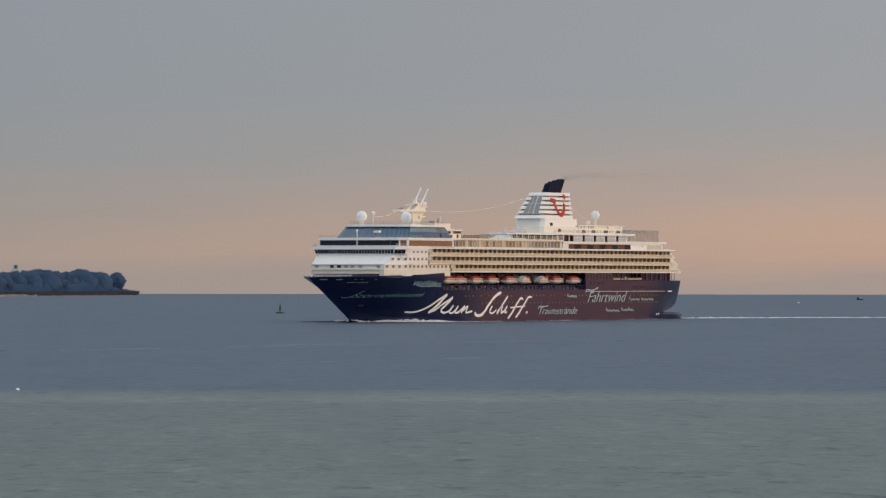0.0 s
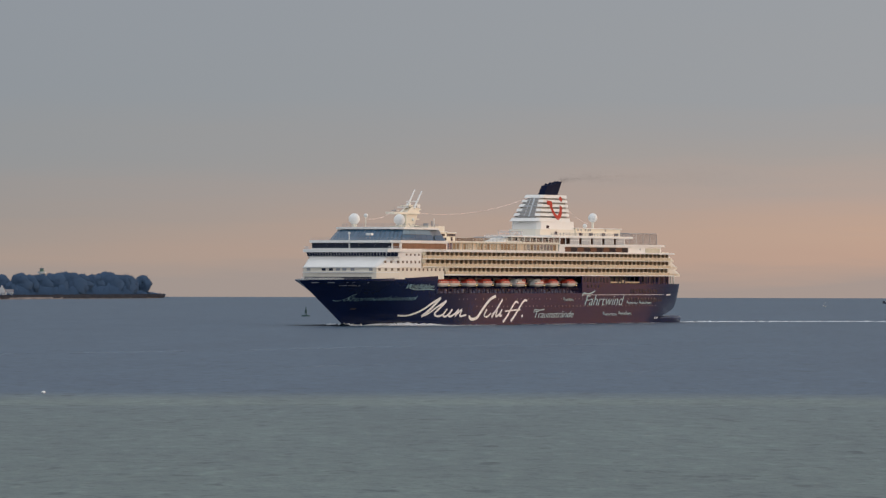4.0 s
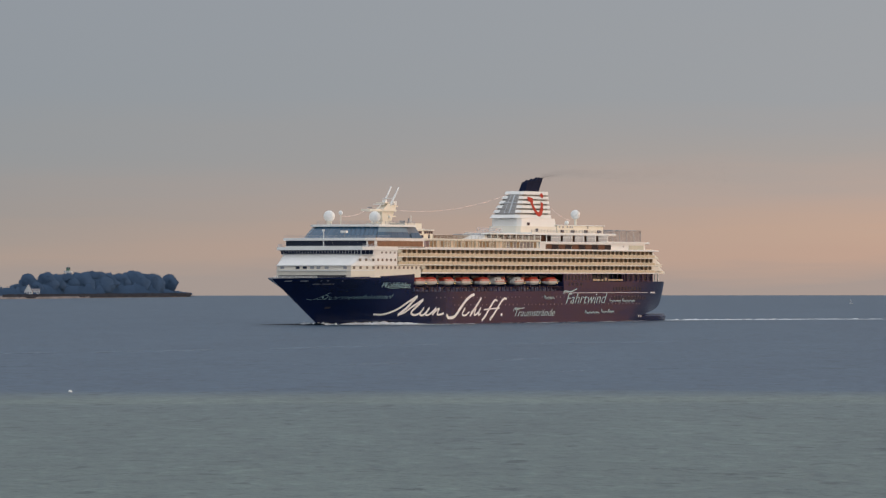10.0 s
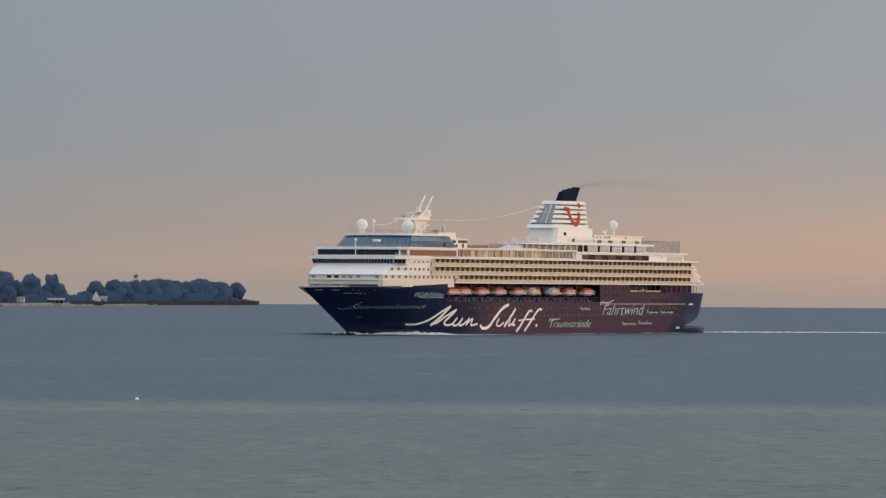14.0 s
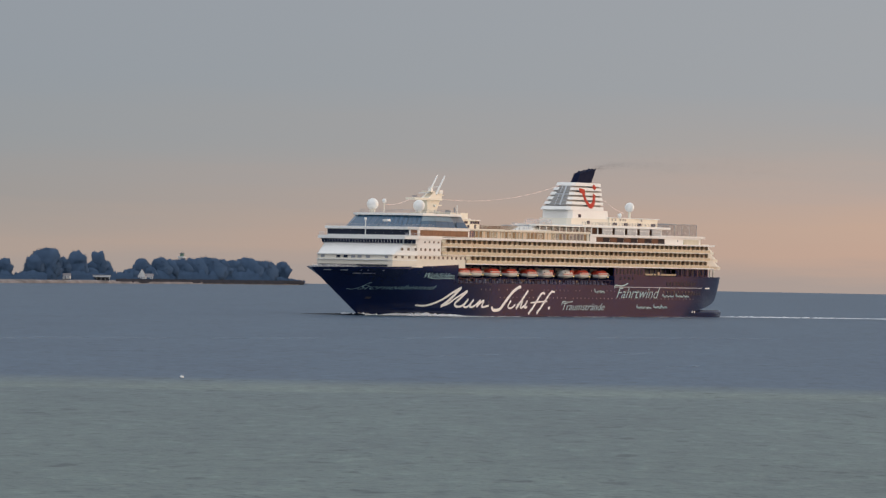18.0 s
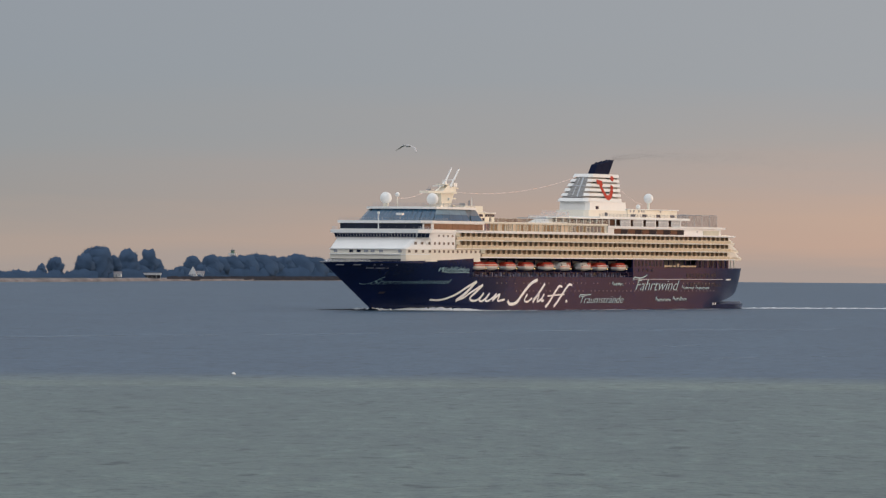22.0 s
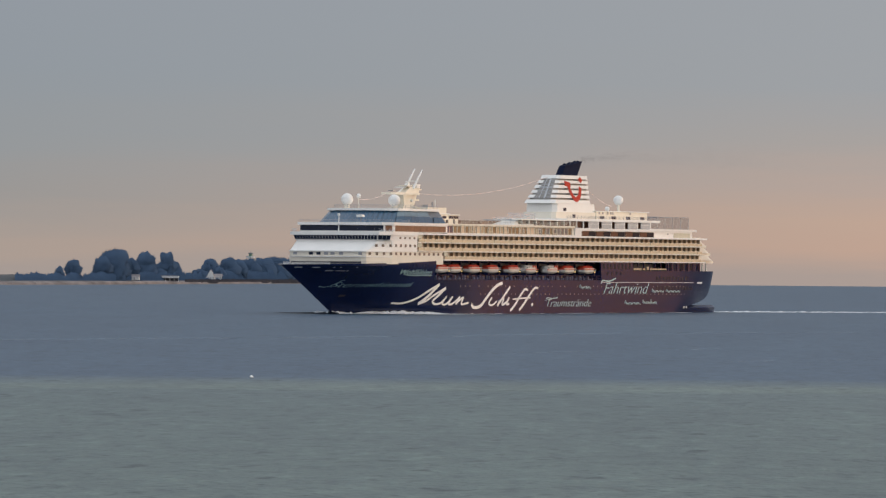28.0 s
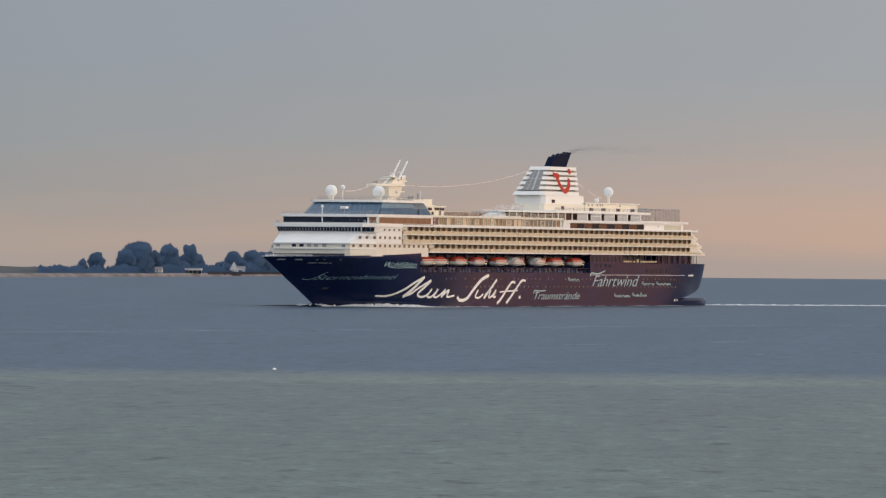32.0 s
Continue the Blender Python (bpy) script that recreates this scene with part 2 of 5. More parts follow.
WHITEP = mat("white_lettering", (0.85, 0.83, 0.78), 0.5, vary=0.05)
STEEL = mat("grey_steel", (0.32, 0.32, 0.33), 0.45, metal=0.4, vary=0.15)
HOOD = mat("navy_hood_paint", (0.006, 0.010, 0.030), 0.7, vary=0.2, spec=0.06)
# lighter copy of the lounge glass, sky reflection put into its colour
GLASSL = mat("painted_sky_upper_glass", (0.16, 0.23, 0.275), 0.15, vary=0.15, scale=0.4)
CABINW = mat("brown_cabin_window", (0.12, 0.085, 0.065), 0.3, vary=0.3, spec=0.3, per_object=0.5)
SCREENW = mat("cabin_partition", (0.32, 0.235, 0.15), 0.5, vary=0.15, scale=0.5, per_object=0.15)
# darker copy of the sea, the wave face's shade put into its colour
WAVE_SHADE = mat("shaded_wave_water", (0.006, 0.010, 0.018), 0.5, vary=0.3, scale=0.3, spec=0.05, bump=0.3)
SLICK = mat("thin_sea_foam", (0.33, 0.40, 0.48), 0.8, vary=0.2, alpha=0.21)
FOAM = mat("sea_foam", (0.60, 0.62, 0.64), 0.8, vary=0.2, scale=0.3, bump=0.5)


# ---- mesh helpers ----
def part(name, bm, material, parent=None, label="", smooth=False):
    me = bpy.data.meshes.new(name)
    bmesh.ops.recalc_face_normals(bm, faces=bm.faces)
    bm.to_mesh(me)
    bm.free()
    me.materials.append(material)
    if smooth:
        for f in me.polygons:
            f.use_smooth = True
        me.set_sharp_from_angle(angle=radians(32))
    ob = new(name, me)
    ob.parent = parent
    return tagged(ob, label)


def shared(name, me, parent, m, label=""):
    """One more object on a mesh that is there already."""
    ob = new(name, me)
    ob.parent = parent
    ob.matrix_basis = m
    return tagged(ob, label)


def box(bm, x0, x1, y0, y1, z0, z1, bevel=0.0):
    v = [bm.verts.new((x, y, z)) for z in (z0, z1) for x, y in ((x0, y0), (x1, y0), (x1, y1), (x0, y1))]
    fs = [bm.faces.new([v[i] for i in q]) for q in ((3, 2, 1, 0), (4, 5, 6, 7), (0, 1, 5, 4), (1, 2, 6, 5), (2, 3, 7, 6), (3, 0, 4, 7))]
    if bevel:
        es = list({e for f in fs for e in f.edges})
        bmesh.ops.bevel(bm, geom=es, offset=bevel, segments=1, affect="EDGES")
    return bm


def boxes(*dims, bevel=0.0):
    bm = bmesh.new()
    for d in dims:
        box(bm, *d, bevel=bevel)
    return bm


def loop_of(port):
    """A closed outline from its port half, listed from the bow end aft."""
    star = [(x, -y) for x, y in reversed(port) if abs(y) > 1e-6]
    return list(port) + star


def prism(bm, low, z0, high, z1):
    """A solid between two outlines with the same number of corners."""
    a = [bm.verts.new((x, y, z0)) for x, y in low]
    b = [bm.verts.new((x, y, z1)) for x, y in high]
    n = len(a)
    bm.faces.new(list(reversed(a)))
    bm.faces.new(b)
    for i in range(n):
        j = (i + 1) % n
        bm.faces.new((a[i], a[j], b[j], b[i]))
    return bm


def solid(port_low, z0, port_high=None, z1=0):
    return prism(bmesh.new(), loop_of(port_low), z0, loop_of(port_high or port_low), z1)


def tube(bm, a, b, r0, r1=None, n=8):
    a, b = Vector(a), Vector(b)
    r1 = r0 if r1 is None else r1
    q = (b - a).to_track_quat("Z", "Y")
    lo, hi = [], []
    for i in range(n):
        w = 2 * math.pi * i / n
        d = q @ Vector((math.cos(w), math.sin(w), 0))
        lo.append(bm.verts.new(a + d * r0))
        hi.append(bm.verts.new(b + d * r1))
    for i in range(n):
        j = (i + 1) % n
        bm.faces.new((lo[i], lo[j], hi[j], hi[i]))
    bm.faces.new(list(reversed(lo)))
    bm.faces.new(hi)
    return bm


def ball(bm, c, r, seg=20, squash=1.0):
    m = Matrix.Translation(c) @ Matrix.Diagonal((r, r, r * squash, 1))
    bmesh.ops.create_uvsphere(bm, u_segments=seg, v_segments=seg // 2, radius=1, matrix=m)
    return bm


def pane_on(bm, p, q, z0, z1, p1=None, q1=None, out=0.05, thick=0.08):
    """A pane of glass between plan points p and q (bottom) and p1, q1 (top), set proud of the wall by out."""
    p1, q1 = p1 or p, q1 or q
    d = Vector((q[0] - p[0], q[1] - p[1], 0)).normalized()
    nrm = Vector((-d.y, d.x, 0))
    if nrm.dot(Vector((p[0] - 20, p[1] * 6, 0))) < 0:
        nrm = -nrm
    quad = [Vector((*p, z0)), Vector((*q, z0)), Vector((*q1, z1)), Vector((*p1, z1))]
    f = [bm.verts.new(v + nrm * out) for v in quad]
    k = [bm.verts.new(v + nrm * (out - thick)) for v in quad]
    bm.faces.new(f)
    bm.faces.new(list(reversed(k)))
    for i in range(4):
        j = (i + 1) % 4
        bm.faces.new((f[i], k[i], k[j], f[j]))
    return bm


def along(poly, step, start=0.0):
    """Points at even steps along an open plan line."""
    out, rest = [], start
    for (x0, y0), (x1, y1) in zip(poly, poly[1:]):
        ln = math.hypot(x1 - x0, y1 - y0)
        s = rest
        while s <= ln:
            out.append((x0 + (x1 - x0) * s / ln, y0 + (y1 - y0) * s / ln))
            s += step
        rest = s - ln
    return out


# ---- sea ----
bm = bmesh.new()
N = 24
for i in range(N + 1):
    for j in range(N + 1):
        bm.verts.new((-9000 + 18000 * i / N, -5000 + 14000 * j / N, SEA_Z))
bm.verts.ensure_lookup_table()
for i in range(N):
    for j in range(N):
        a = i * (N + 1) + j
        bm.faces.new([bm.verts[k] for k in (a, a + N + 1, a + N + 2, a + 1)])
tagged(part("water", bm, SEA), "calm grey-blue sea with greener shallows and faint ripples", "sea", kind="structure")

# ---- cruise ship: x forward, y to port, z up from a little above the water ----
ship = tagged(new("cruise_ship"), "white cruise ship with navy hull, script lettering and striped funnel", "ship")
DECK_X = [-128, -122, -112, -100, 78, 88, 98, 108, 118, 126, 131, 137]
DECK_Y = [10.9, 13.4, 15.4, 16.1, 16.1, 16.0, 15.2, 13.0, 9.0, 4.2, 0.0, -5.0]
WL_X = [-128, -118, -106, -92, 38, 50, 62, 75, 85, 94, 102.3, 110]
WL_Y = [5.0, 9.0, 13.4, 16.0, 16.1, 15.4, 13.8, 10.5, 7.2, 3.6, 0.0, -3.4]
STEM = 28.7 / 14.0


def stem_x(z):
    return 102.3 + STEM * max(z, -2.0)


def half_beam(x, z):
    """Half the hull's breadth at x and height z."""
    zs = max(0.0, (x - 102.3) / STEM)
    s = min(1.0, max(0.0, (z - zs) / max(0.01, 14.0 - zs)))
    # the tables are eased so that the plating has no kinks
    e = min(6.0, max(0.0, x + 122.0))
    yw, yd = (max(0.0, float(sum(w * np.interp(x + d * e, tx, ty) for d, w in ((-1, 0.2), (-0.5, 0.2), (0, 0.2), (0.5, 0.2), (1, 0.2))))) for tx, ty in ((WL_X, WL_Y), (DECK_X, DECK_Y)))
    return yw + (yd - yw) * s ** float(np.interp(x, [-100, -60, 40, 58, 84, 106], [0.42, 1.25, 1.25, 0.62, 0.62, 1.25]))


def stern_x(z):
    return float(np.interp(z, [-1.5, 0, 1, 2, 3.5, 5.5, 7.5, 9.8, 14], [-95, -96, -98, -104, -118, -126, -127.7, -128, -128]))


def hull_shell(zs, x_from, x_to, cols):
    """Both sides of a stretch of hull, with its deck, bottom and end walls."""
    bm = bmesh.new()
    rows = []
    for k in range(len(zs)):
        row = []
        for c in range(cols + 1):
            u = c / cols
            z = zs[k](131) if callable(zs[k]) else zs[k]
            a, b = x_from(z), x_to(z)
            x = a + (b - a) * (u ** 1.15)
            z = zs[k](x) if callable(zs[k]) else zs[k]
            y = half_beam(x, z)
            row.append((bm.verts.new((x, y, z)), bm.verts.new((x, -y, z))))
        rows.append(row)
    for r0, r1 in zip(rows, rows[1:]):
        for c in range(cols):
            for s in (0, 1):
                bm.faces.new((r0[c][s], r0[c + 1][s], r1[c + 1][s], r1[c][s]))
        for c in (0, cols):
            if (r0[c][0].co - r0[c][1].co).length > 0.01:
                bm.faces.new((r0[c][0], r0[c][1], r1[c][1], r1[c][0]))
    for row in (rows[0], rows[-1]):
        for c in range(cols):
            bm.faces.new((row[c][0], row[c + 1][0], row[c + 1][1], row[c][1]))
    bmesh.ops.remove_doubles(bm, verts=bm.verts, dist=0.001)
    return bm


def sheer(x):
    return float(np.interp(x, [67.7, 84, 105, 131], [15.45, 14.9, 14.5, 14.0]))


hull = part("hull", hull_shell([-1.5, 0, 0.7, 1.4, 2.2, 3, 4, 5, 6, 7, 8, 9, 9.8], stem_x, stern_x, 170), NAVY, ship, "glossy navy blue hull", smooth=True)
part("bow", hull_shell([9.8, 10.6, 11.4, 12.2, 13, 13.9, sheer], stem_x, lambda z: 67.7, 60), NAVY, hull, smooth=True)
part("stern", hull_shell([9.8, 11.5, 13.0], lambda z: -38.5, lambda z: -128, 40), NAVY, hull, smooth=True)
bm = solid([(-88, 13.5), (-118, 12.2), (-127, 11.0), (-131, 9.4), (-133.0, 6.6), (-133.4, 3)], -1.2, [(-88, 13.8), (-118, 12.6), (-127, 11.4), (-131.2, 9.8), (-133.3, 7.0), (-133.8, 3)], 1.2)
prism(bm, loop_of([(-88, 13.8), (-118, 12.6), (-127, 11.4), (-131.2, 9.8), (-133.3, 7.0), (-133.8, 3)]), 1.2, loop_of([(-88, 13.3), (-118, 12.0), (-126.6, 10.8), (-130.4, 9.2), (-132.4, 6.6), (-132.9, 3)]), 2.0)
bmesh.ops.remove_doubles(bm, verts=bm.verts, dist=0.001)
part("stern_platform", bm, NAVY, hull, smooth=True)
# near-black colour carries the shade of the boat recess
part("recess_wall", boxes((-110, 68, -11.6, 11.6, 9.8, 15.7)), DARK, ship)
part("hull_stripe", boxes((-103, -38.6, 16.11, 16.2, 9.22, 9.40)), GREYW, hull, "thin white line")

# lower white block and bridge
body = part("forward_block", solid([(105.9, 0), (105.7, 8), (105.3, 12.0), (104.2, 13.0), (94, 15.75), (63, 15.8)], 14.4, None, 18.1), IVORY, ship)
part("front_apron", solid([(105.9, 0), (105.7, 8), (105.3, 12.1), (104.2, 13.1), (94, 15.9), (79, 15.9)], 18.1,
                          [(100.3, 0), (100.1, 8), (99.6, 12.8), (98.6, 13.9), (93, 15.9), (79, 15.9)], 21.35), WHITE, ship)
part("bridge_deck", solid([(100.2, 0), (100.0, 9), (99.4, 13.9), (95.4, 16.0), (93, 15.9), (79, 15.9)], 21.35,
                          [(100.9, 0), (100.7, 9), (100.1, 14.3), (95.4, 16.3), (93, 16.0), (79, 16.0)], 22.9), WHITE, ship)
part("bridge_roof", solid([(101.5, 0), (101.3, 9), (100.6, 15.1), (95.2, 16.7), (93, 16.2), (79, 16.2)], 22.9, None, 23.85), WHITE, ship)
part("deck_ten", solid([(97.0, 0), (96.8, 9), (96.3, 14.3), (93.4, 15.9), (61, 16.0)], 23.85, None, 25.9), WHITE, ship)
part("brow_roof", solid([(98.4, 0), (98.2, 9), (97.6, 14.4), (93.6, 16.2), (61, 16.2)], 25.9, None, 26.7), WHITE, ship)
# balcony block core, its deck slabs and stern terraces
part("balcony_core", boxes((-110.5, 79, -14.2, 14.2, 15.7, 23.2)), ROOM, ship)
for z, x0, x1 in ((15.62, 63, -112), (18.15, 79, -111.5), (20.7, 79, -111.5), (23.15, 79, -112.4)):
    part("deck_edge", boxes((x1, x0, -16.2, 16.2, z, z + (0.55 if z > 23 else 0.34)), bevel=0.06), WHITE if z > 23 or z < 16 else IVORY, ship)
for z, x1 in ((15.6, -128.4), (18.0, -126), (20.5, -123), (23.0, -119)):
    part("stern_terrace", solid([(-108, 13.2), (x1 + 4, 12.6), (x1, 10.0)], z, None, z + 0.95), CREAM, ship)
for z, x1 in ((15.6, -128.4), (18.0, -126), (20.5, -123)):
    part("stern_wing", solid([(-110.5, 14.0), (x1 + 9, 13.6), (x1 + 4.5, 12.4)], z + 0.95, [(-110.5, 14.0), (x1 + 11, 13.6), (x1 + 8.5, 12.6)], z + 2.5), IVORY, ship, "ivory side screen of a stern terrace")
part("stern_core", solid([(-108, 11.5), (-116, 11.0), (-117, 8)], 15.7, None, 23.2), CREAM, ship)
# gallery deck
part("gallery_wall", boxes((-75, 61, -15.7, 15.7, 23.2, 26.15)), CREAM, ship)
part("gallery_rim", boxes((-20.6, 61, -16.25, 16.25, 26.1, 26.75), bevel=0.06), CREAM, ship)
part("saloon_rim", boxes((-76, -20.6, -16.2, 16.2, 25.35, 26.2), bevel=0.06), WHITE, ship)
part("aft_block", solid([(-75, 14.6), (-104, 14.6), (-110, 12)], 23.4, None, 25.75), WHITE, ship)
part("aft_roof", solid([(-74, 15), (-106, 15), (-116.5, 10.5)], 25.75, None, 26.45), WHITE, ship)
# observation lounge
LB = [(94.3, 0), (93.7, 5.2), (91.4, 9.8), (87.4, 12.8), (81, 13.6), (57, 13.6)]
LT = [(89.4, 0), (88.9, 4.7), (86.9, 8.8), (83.4, 11.7), (79, 12.4), (60, 12.4)]
lounge = part("observation_lounge", solid([(x - 0.7, y * 0.96) for x, y in LB], 26.7, [(x - 0.7, y * 0.96) for x, y in LT], 30.25), LOUNGE, ship)
part("lounge_roof", solid([(x + 0.6, y * 1.04) for x, y in LT], 30.25, None, 30.95), WHITE, ship)
part("mast_house", boxes((47, 58, -8.5, 8.5, 26.6, 29.6), (45.5, 57, -7, 7, 29.6, 31.6), (41, 47, -8.6, 8.6, 26.6, 29.35)), CREAM, ship)
# funnel
part("funnel_house", boxes((-60, -8, -9.5, 9.5, 26.7, 28.6)), GREYW, ship)
part("funnel_base", solid([(-27.2, 4.4), (-28.6, 5.5), (-53.8, 5.6)], 31.3, [(-27.4, 4.3), (-28.8, 5.4), (-53.4, 5.5)], 34.0), WHITE, ship)
part("funnel_plinth", solid([(-25.6, 4.8), (-27.0, 5.9), (-54.6, 5.95)], 28.6, [(-25.8, 4.7), (-27.2, 5.8), (-54.2, 5.9)], 31.3), IVORY, ship)


def funnel_ring(z, grow=0.0):
    s = (z - 34.0) / 8.6
    xf, xa, w = -25.9 - 7.5 * s, -51.8 - 1.7 * s, 5.3 - 2.1 * s
    return [(xf + grow, w * 0.82), (xf - 1.4 + grow, w + grow), (xa + 1.4 - grow, w + grow), (xa - grow, w * 0.8)]


funnel = part("funnel", solid(funnel_ring(34.0, -0.7), 34.0, funnel_ring(42.6, -0.7), 42.6), GRILLE, ship)
for z, th in ((34.0, 1.15), (35.75, 0.95), (37.3, 0.95), (38.85, 0.95), (40.4, 0.9), (41.85, 1.1)):
    part("funnel_band", solid(funnel_ring(z, 0.25), z, funnel_ring(z + th, 0.25), z + th), WHITE, funnel, "white horizontal band")
bm = solid([(-39.7, 1.2), (-44, 1.35), (-49.8, 1.2)], 42.95, [(-42.1, 1.1), (-47.0, 1.2), (-53.6, 1.0)], 46.4)
for v in bm.verts:
    if v.co.z > 46:
        v.co.z += (-44.5 - v.co.x) * 0.14
part("exhaust_hood", bm, HOOD, funnel, "navy hood")
# aft houses
part("aft_gallery_wall", boxes((-78, -22, -10.5, 10.5, 26.1, 28.4)), BROWND, ship)
part("aft_slab", boxes((-86, -22, -12.6, 12.6, 28.4, 29.15), bevel=0.1), WHITE, ship)
part("aft_house", boxes((-89, -53.6, -6.2, 6.2, 29.15, 31.7)), CREAM, ship)


# ---- windows and panes ----
def unit_pane(name, w, h, t, material):
    """A pane of width w along x and height h, t thick, its back on y = 0."""
    bm = boxes((-w / 2, w / 2, 0, t, 0, h))
    me = bpy.data.meshes.new(name)
    bmesh.ops.recalc_face_normals(bm, faces=bm.faces)
    bm.to_mesh(me)
    bm.free()
    me.materials.append(material)
    return me


def pane_row(name, outline_low, z0, outline_high, z1, count, gap, material, parent, out=0.06, label=""):
    """Panes one by one along a plan line, each between a low and a high outline."""
    def cut(line):
        ln = [0]
        for (a, b), (c, d) in zip(line, line[1:]):
            ln.append(ln[-1] + math.hypot(c - a, d - b))
        xs, ys = [p[0] for p in line], [p[1] for p in line]
        return lambda u: (float(np.interp(u * ln[-1], ln, xs)), float(np.interp(u * ln[-1], ln, ys)))
    lo, hi = cut(outline_low), cut(outline_high)
    for i in range(count):
        u0, u1 = (i + gap) / count, (i + 1 - gap) / count
        part(name, pane_on(bmesh.new(), lo(u0), lo(u1), z0, z1, hi(u0), hi(u1), out), material, parent, label)


def front(port, y_max=99):
    """The whole front line, starboard round to port, out of a port half."""
    half = [p for p in port if p[1] <= y_max]
    return [(x, -y) for x, y in reversed(half) if y > 0] + half


# lounge: many tall panes round the front, broad ones along the port side
pane_row("window_pane", front(LB[:4]), 26.75, front(LT[:4]), 30.15, 20, 0.05, GLASSB, lounge)
SIDE_LOW, SIDE_MID, SIDE_TOP = [(87.0, 12.87), (81.0, 13.6), (65.6, 13.6)], [(85.3, 12.32), (80.0, 13.02), (66.4, 13.02)], [(83.6, 11.76), (79.2, 12.42), (67.2, 12.42)]
pane_row("window_pane", SIDE_LOW, 26.8, SIDE_MID, 28.55, 5, 0.006, GLASSB, lounge)
pane_row("window_pane", SIDE_MID, 28.63, SIDE_TOP, 30.15, 5, 0.006, GLASSL, lounge)
pane_row("window_pane", [(65.0, 13.6), (57.9, 13.6)], 26.8, [(64.2, 13.0), (59.4, 13.0)], 28.5, 2, 0.01, GLASSB, lounge)
# front strips: bridge panes, long panes above them, small windows below
bridge = bpy.data.objects["bridge_deck"]
pane_row("bridge_window", [(99.6, -14.0), (100.2, -9), (100.4, 0), (100.2, 9), (99.6, 14.0)], 21.6, [(100.02, -14.2), (100.62, -9), (100.82, 0), (100.62, 9), (100.02, 14.2)], 22.84,
         28, 0.085, GLASSD, bridge, 0.12)
pane_row("bridge_window", [(99.4, 14.1), (95.6, 16.05)], 21.6, [(99.8, 14.45), (95.6, 16.27)], 22.84, 3, 0.05, GLASSD, bridge, 0.12)
ten = bpy.data.objects["deck_ten"]
TEN = front([(97.0, 0), (96.8, 9), (96.3, 14.2)])
pane_row("front_window", TEN, 24.2, TEN, 25.8, 10, 0.008, GLASSD, ten, 0.07)
pane_row("brown_window", [(96.1, 14.42), (93.6, 15.8)], 24.1, [(96.1, 14.42), (93.6, 15.8)], 25.75, 1, 0.1, BROWNW, ten, 0.07)
pane_row("brown_window", [(92.4, 15.9), (62, 16.0)], 24.05, [(92.4, 15.9), (62, 16.0)], 25.75, 8, 0.008, BROWNW, ten, 0.07)
for i, (y, dark) in enumerate(((-10.4, 0), (-4.85, 1), (-2.25, 1), (0.35, 0), (2.55, 0), (5.4, 0), (11.6, 0))):
    me = unit_pane("block_window", 1.35, 0.8, 0.09, GLASSD if dark else STEEL)
    x = float(np.interp(abs(y), [0, 8, 12.0], [105.9, 105.7, 105.3]))
    shared("block_window", me, body, pose(x + 0.02, y, 17.02, 0, 0, -90 - (5 if y > 8 else -5 if y < -8 else 0)))
win = unit_pane("cabin_window", 1.0, 0.8, 0.07, CABINW)
rows_ = [(21.85, [80.8 + 2.83 * i for i in range(4)]), (19.45, [80.4 + 2.83 * i for i in range(6)] + [97.6, 100.2]), (17.05, [63.2 + 2.83 * i for i in range(15)])]
for z, xs in rows_:
    for x in xs:
        a = math.degrees(math.atan2(2.8, 10.2)) if x > 94 else 0
        y = float(np.interp(x, [94, 104.2], [15.75, 13.0] if z < 18 else [15.86, 12.9])) if x > 94 else 15.79 if z < 18 else 15.9
        shared("cabin_window", win, body if z < 18 else bpy.data.objects["front_apron"], pose(x, y, z, 0, 0, -a))
part("front_ledge", solid([(106.3, 0), (106.1, 8), (105.7, 12.1), (104.5, 13.2), (94, 15.95)], 17.95, None, 18.25), WHITE, body)
part("front_ledge", solid([(106.5, 0), (106.3, 8), (105.8, 12.1), (104.6, 13.2), (94, 15.9)], 16.4, None, 16.62), WHITE, body)
part("front_bulwark", solid([(106.05, 0), (105.85, 8), (105.45, 12.05), (104.3, 13.1), (94, 15.85)], 15.12, None, 16.3), CREAM, body)
# dark solid painted as the shade in the foredeck gap
part("foredeck_gap_shade", solid([(106.05, 0), (105.85, 8), (105.4, 11.9), (104, 12.2)], 14.55, None, 15.1), DARK, body)
part("wing_brace", tube(tube(bmesh.new(), (97.5, 15.0, 21.4), (95.8, 15.6, 19.4), 0.1), (95.2, 16.2, 21.4), (94.2, 16.0, 19.6), 0.1), WHITE, bridge)

# balconies, cabin by cabin
STEP = 3.35
bal = unit_pane("balustrade_panel", STEP - 0.12, 0.84, 0.07, GOLD)
div_bm = boxes((-0.03, 0.03, -1.77, -0.75, 0, 2.15))
DIV = bpy.data.meshes.new("cabin_divider")
div_bm.to_mesh(DIV)
div_bm.free()
DIV.materials.append(SCREENW)
door = unit_pane("cabin_door", STEP - 0.05, 2.1, 0.06, GLASSW)
core = bpy.data.objects["balcony_core"]
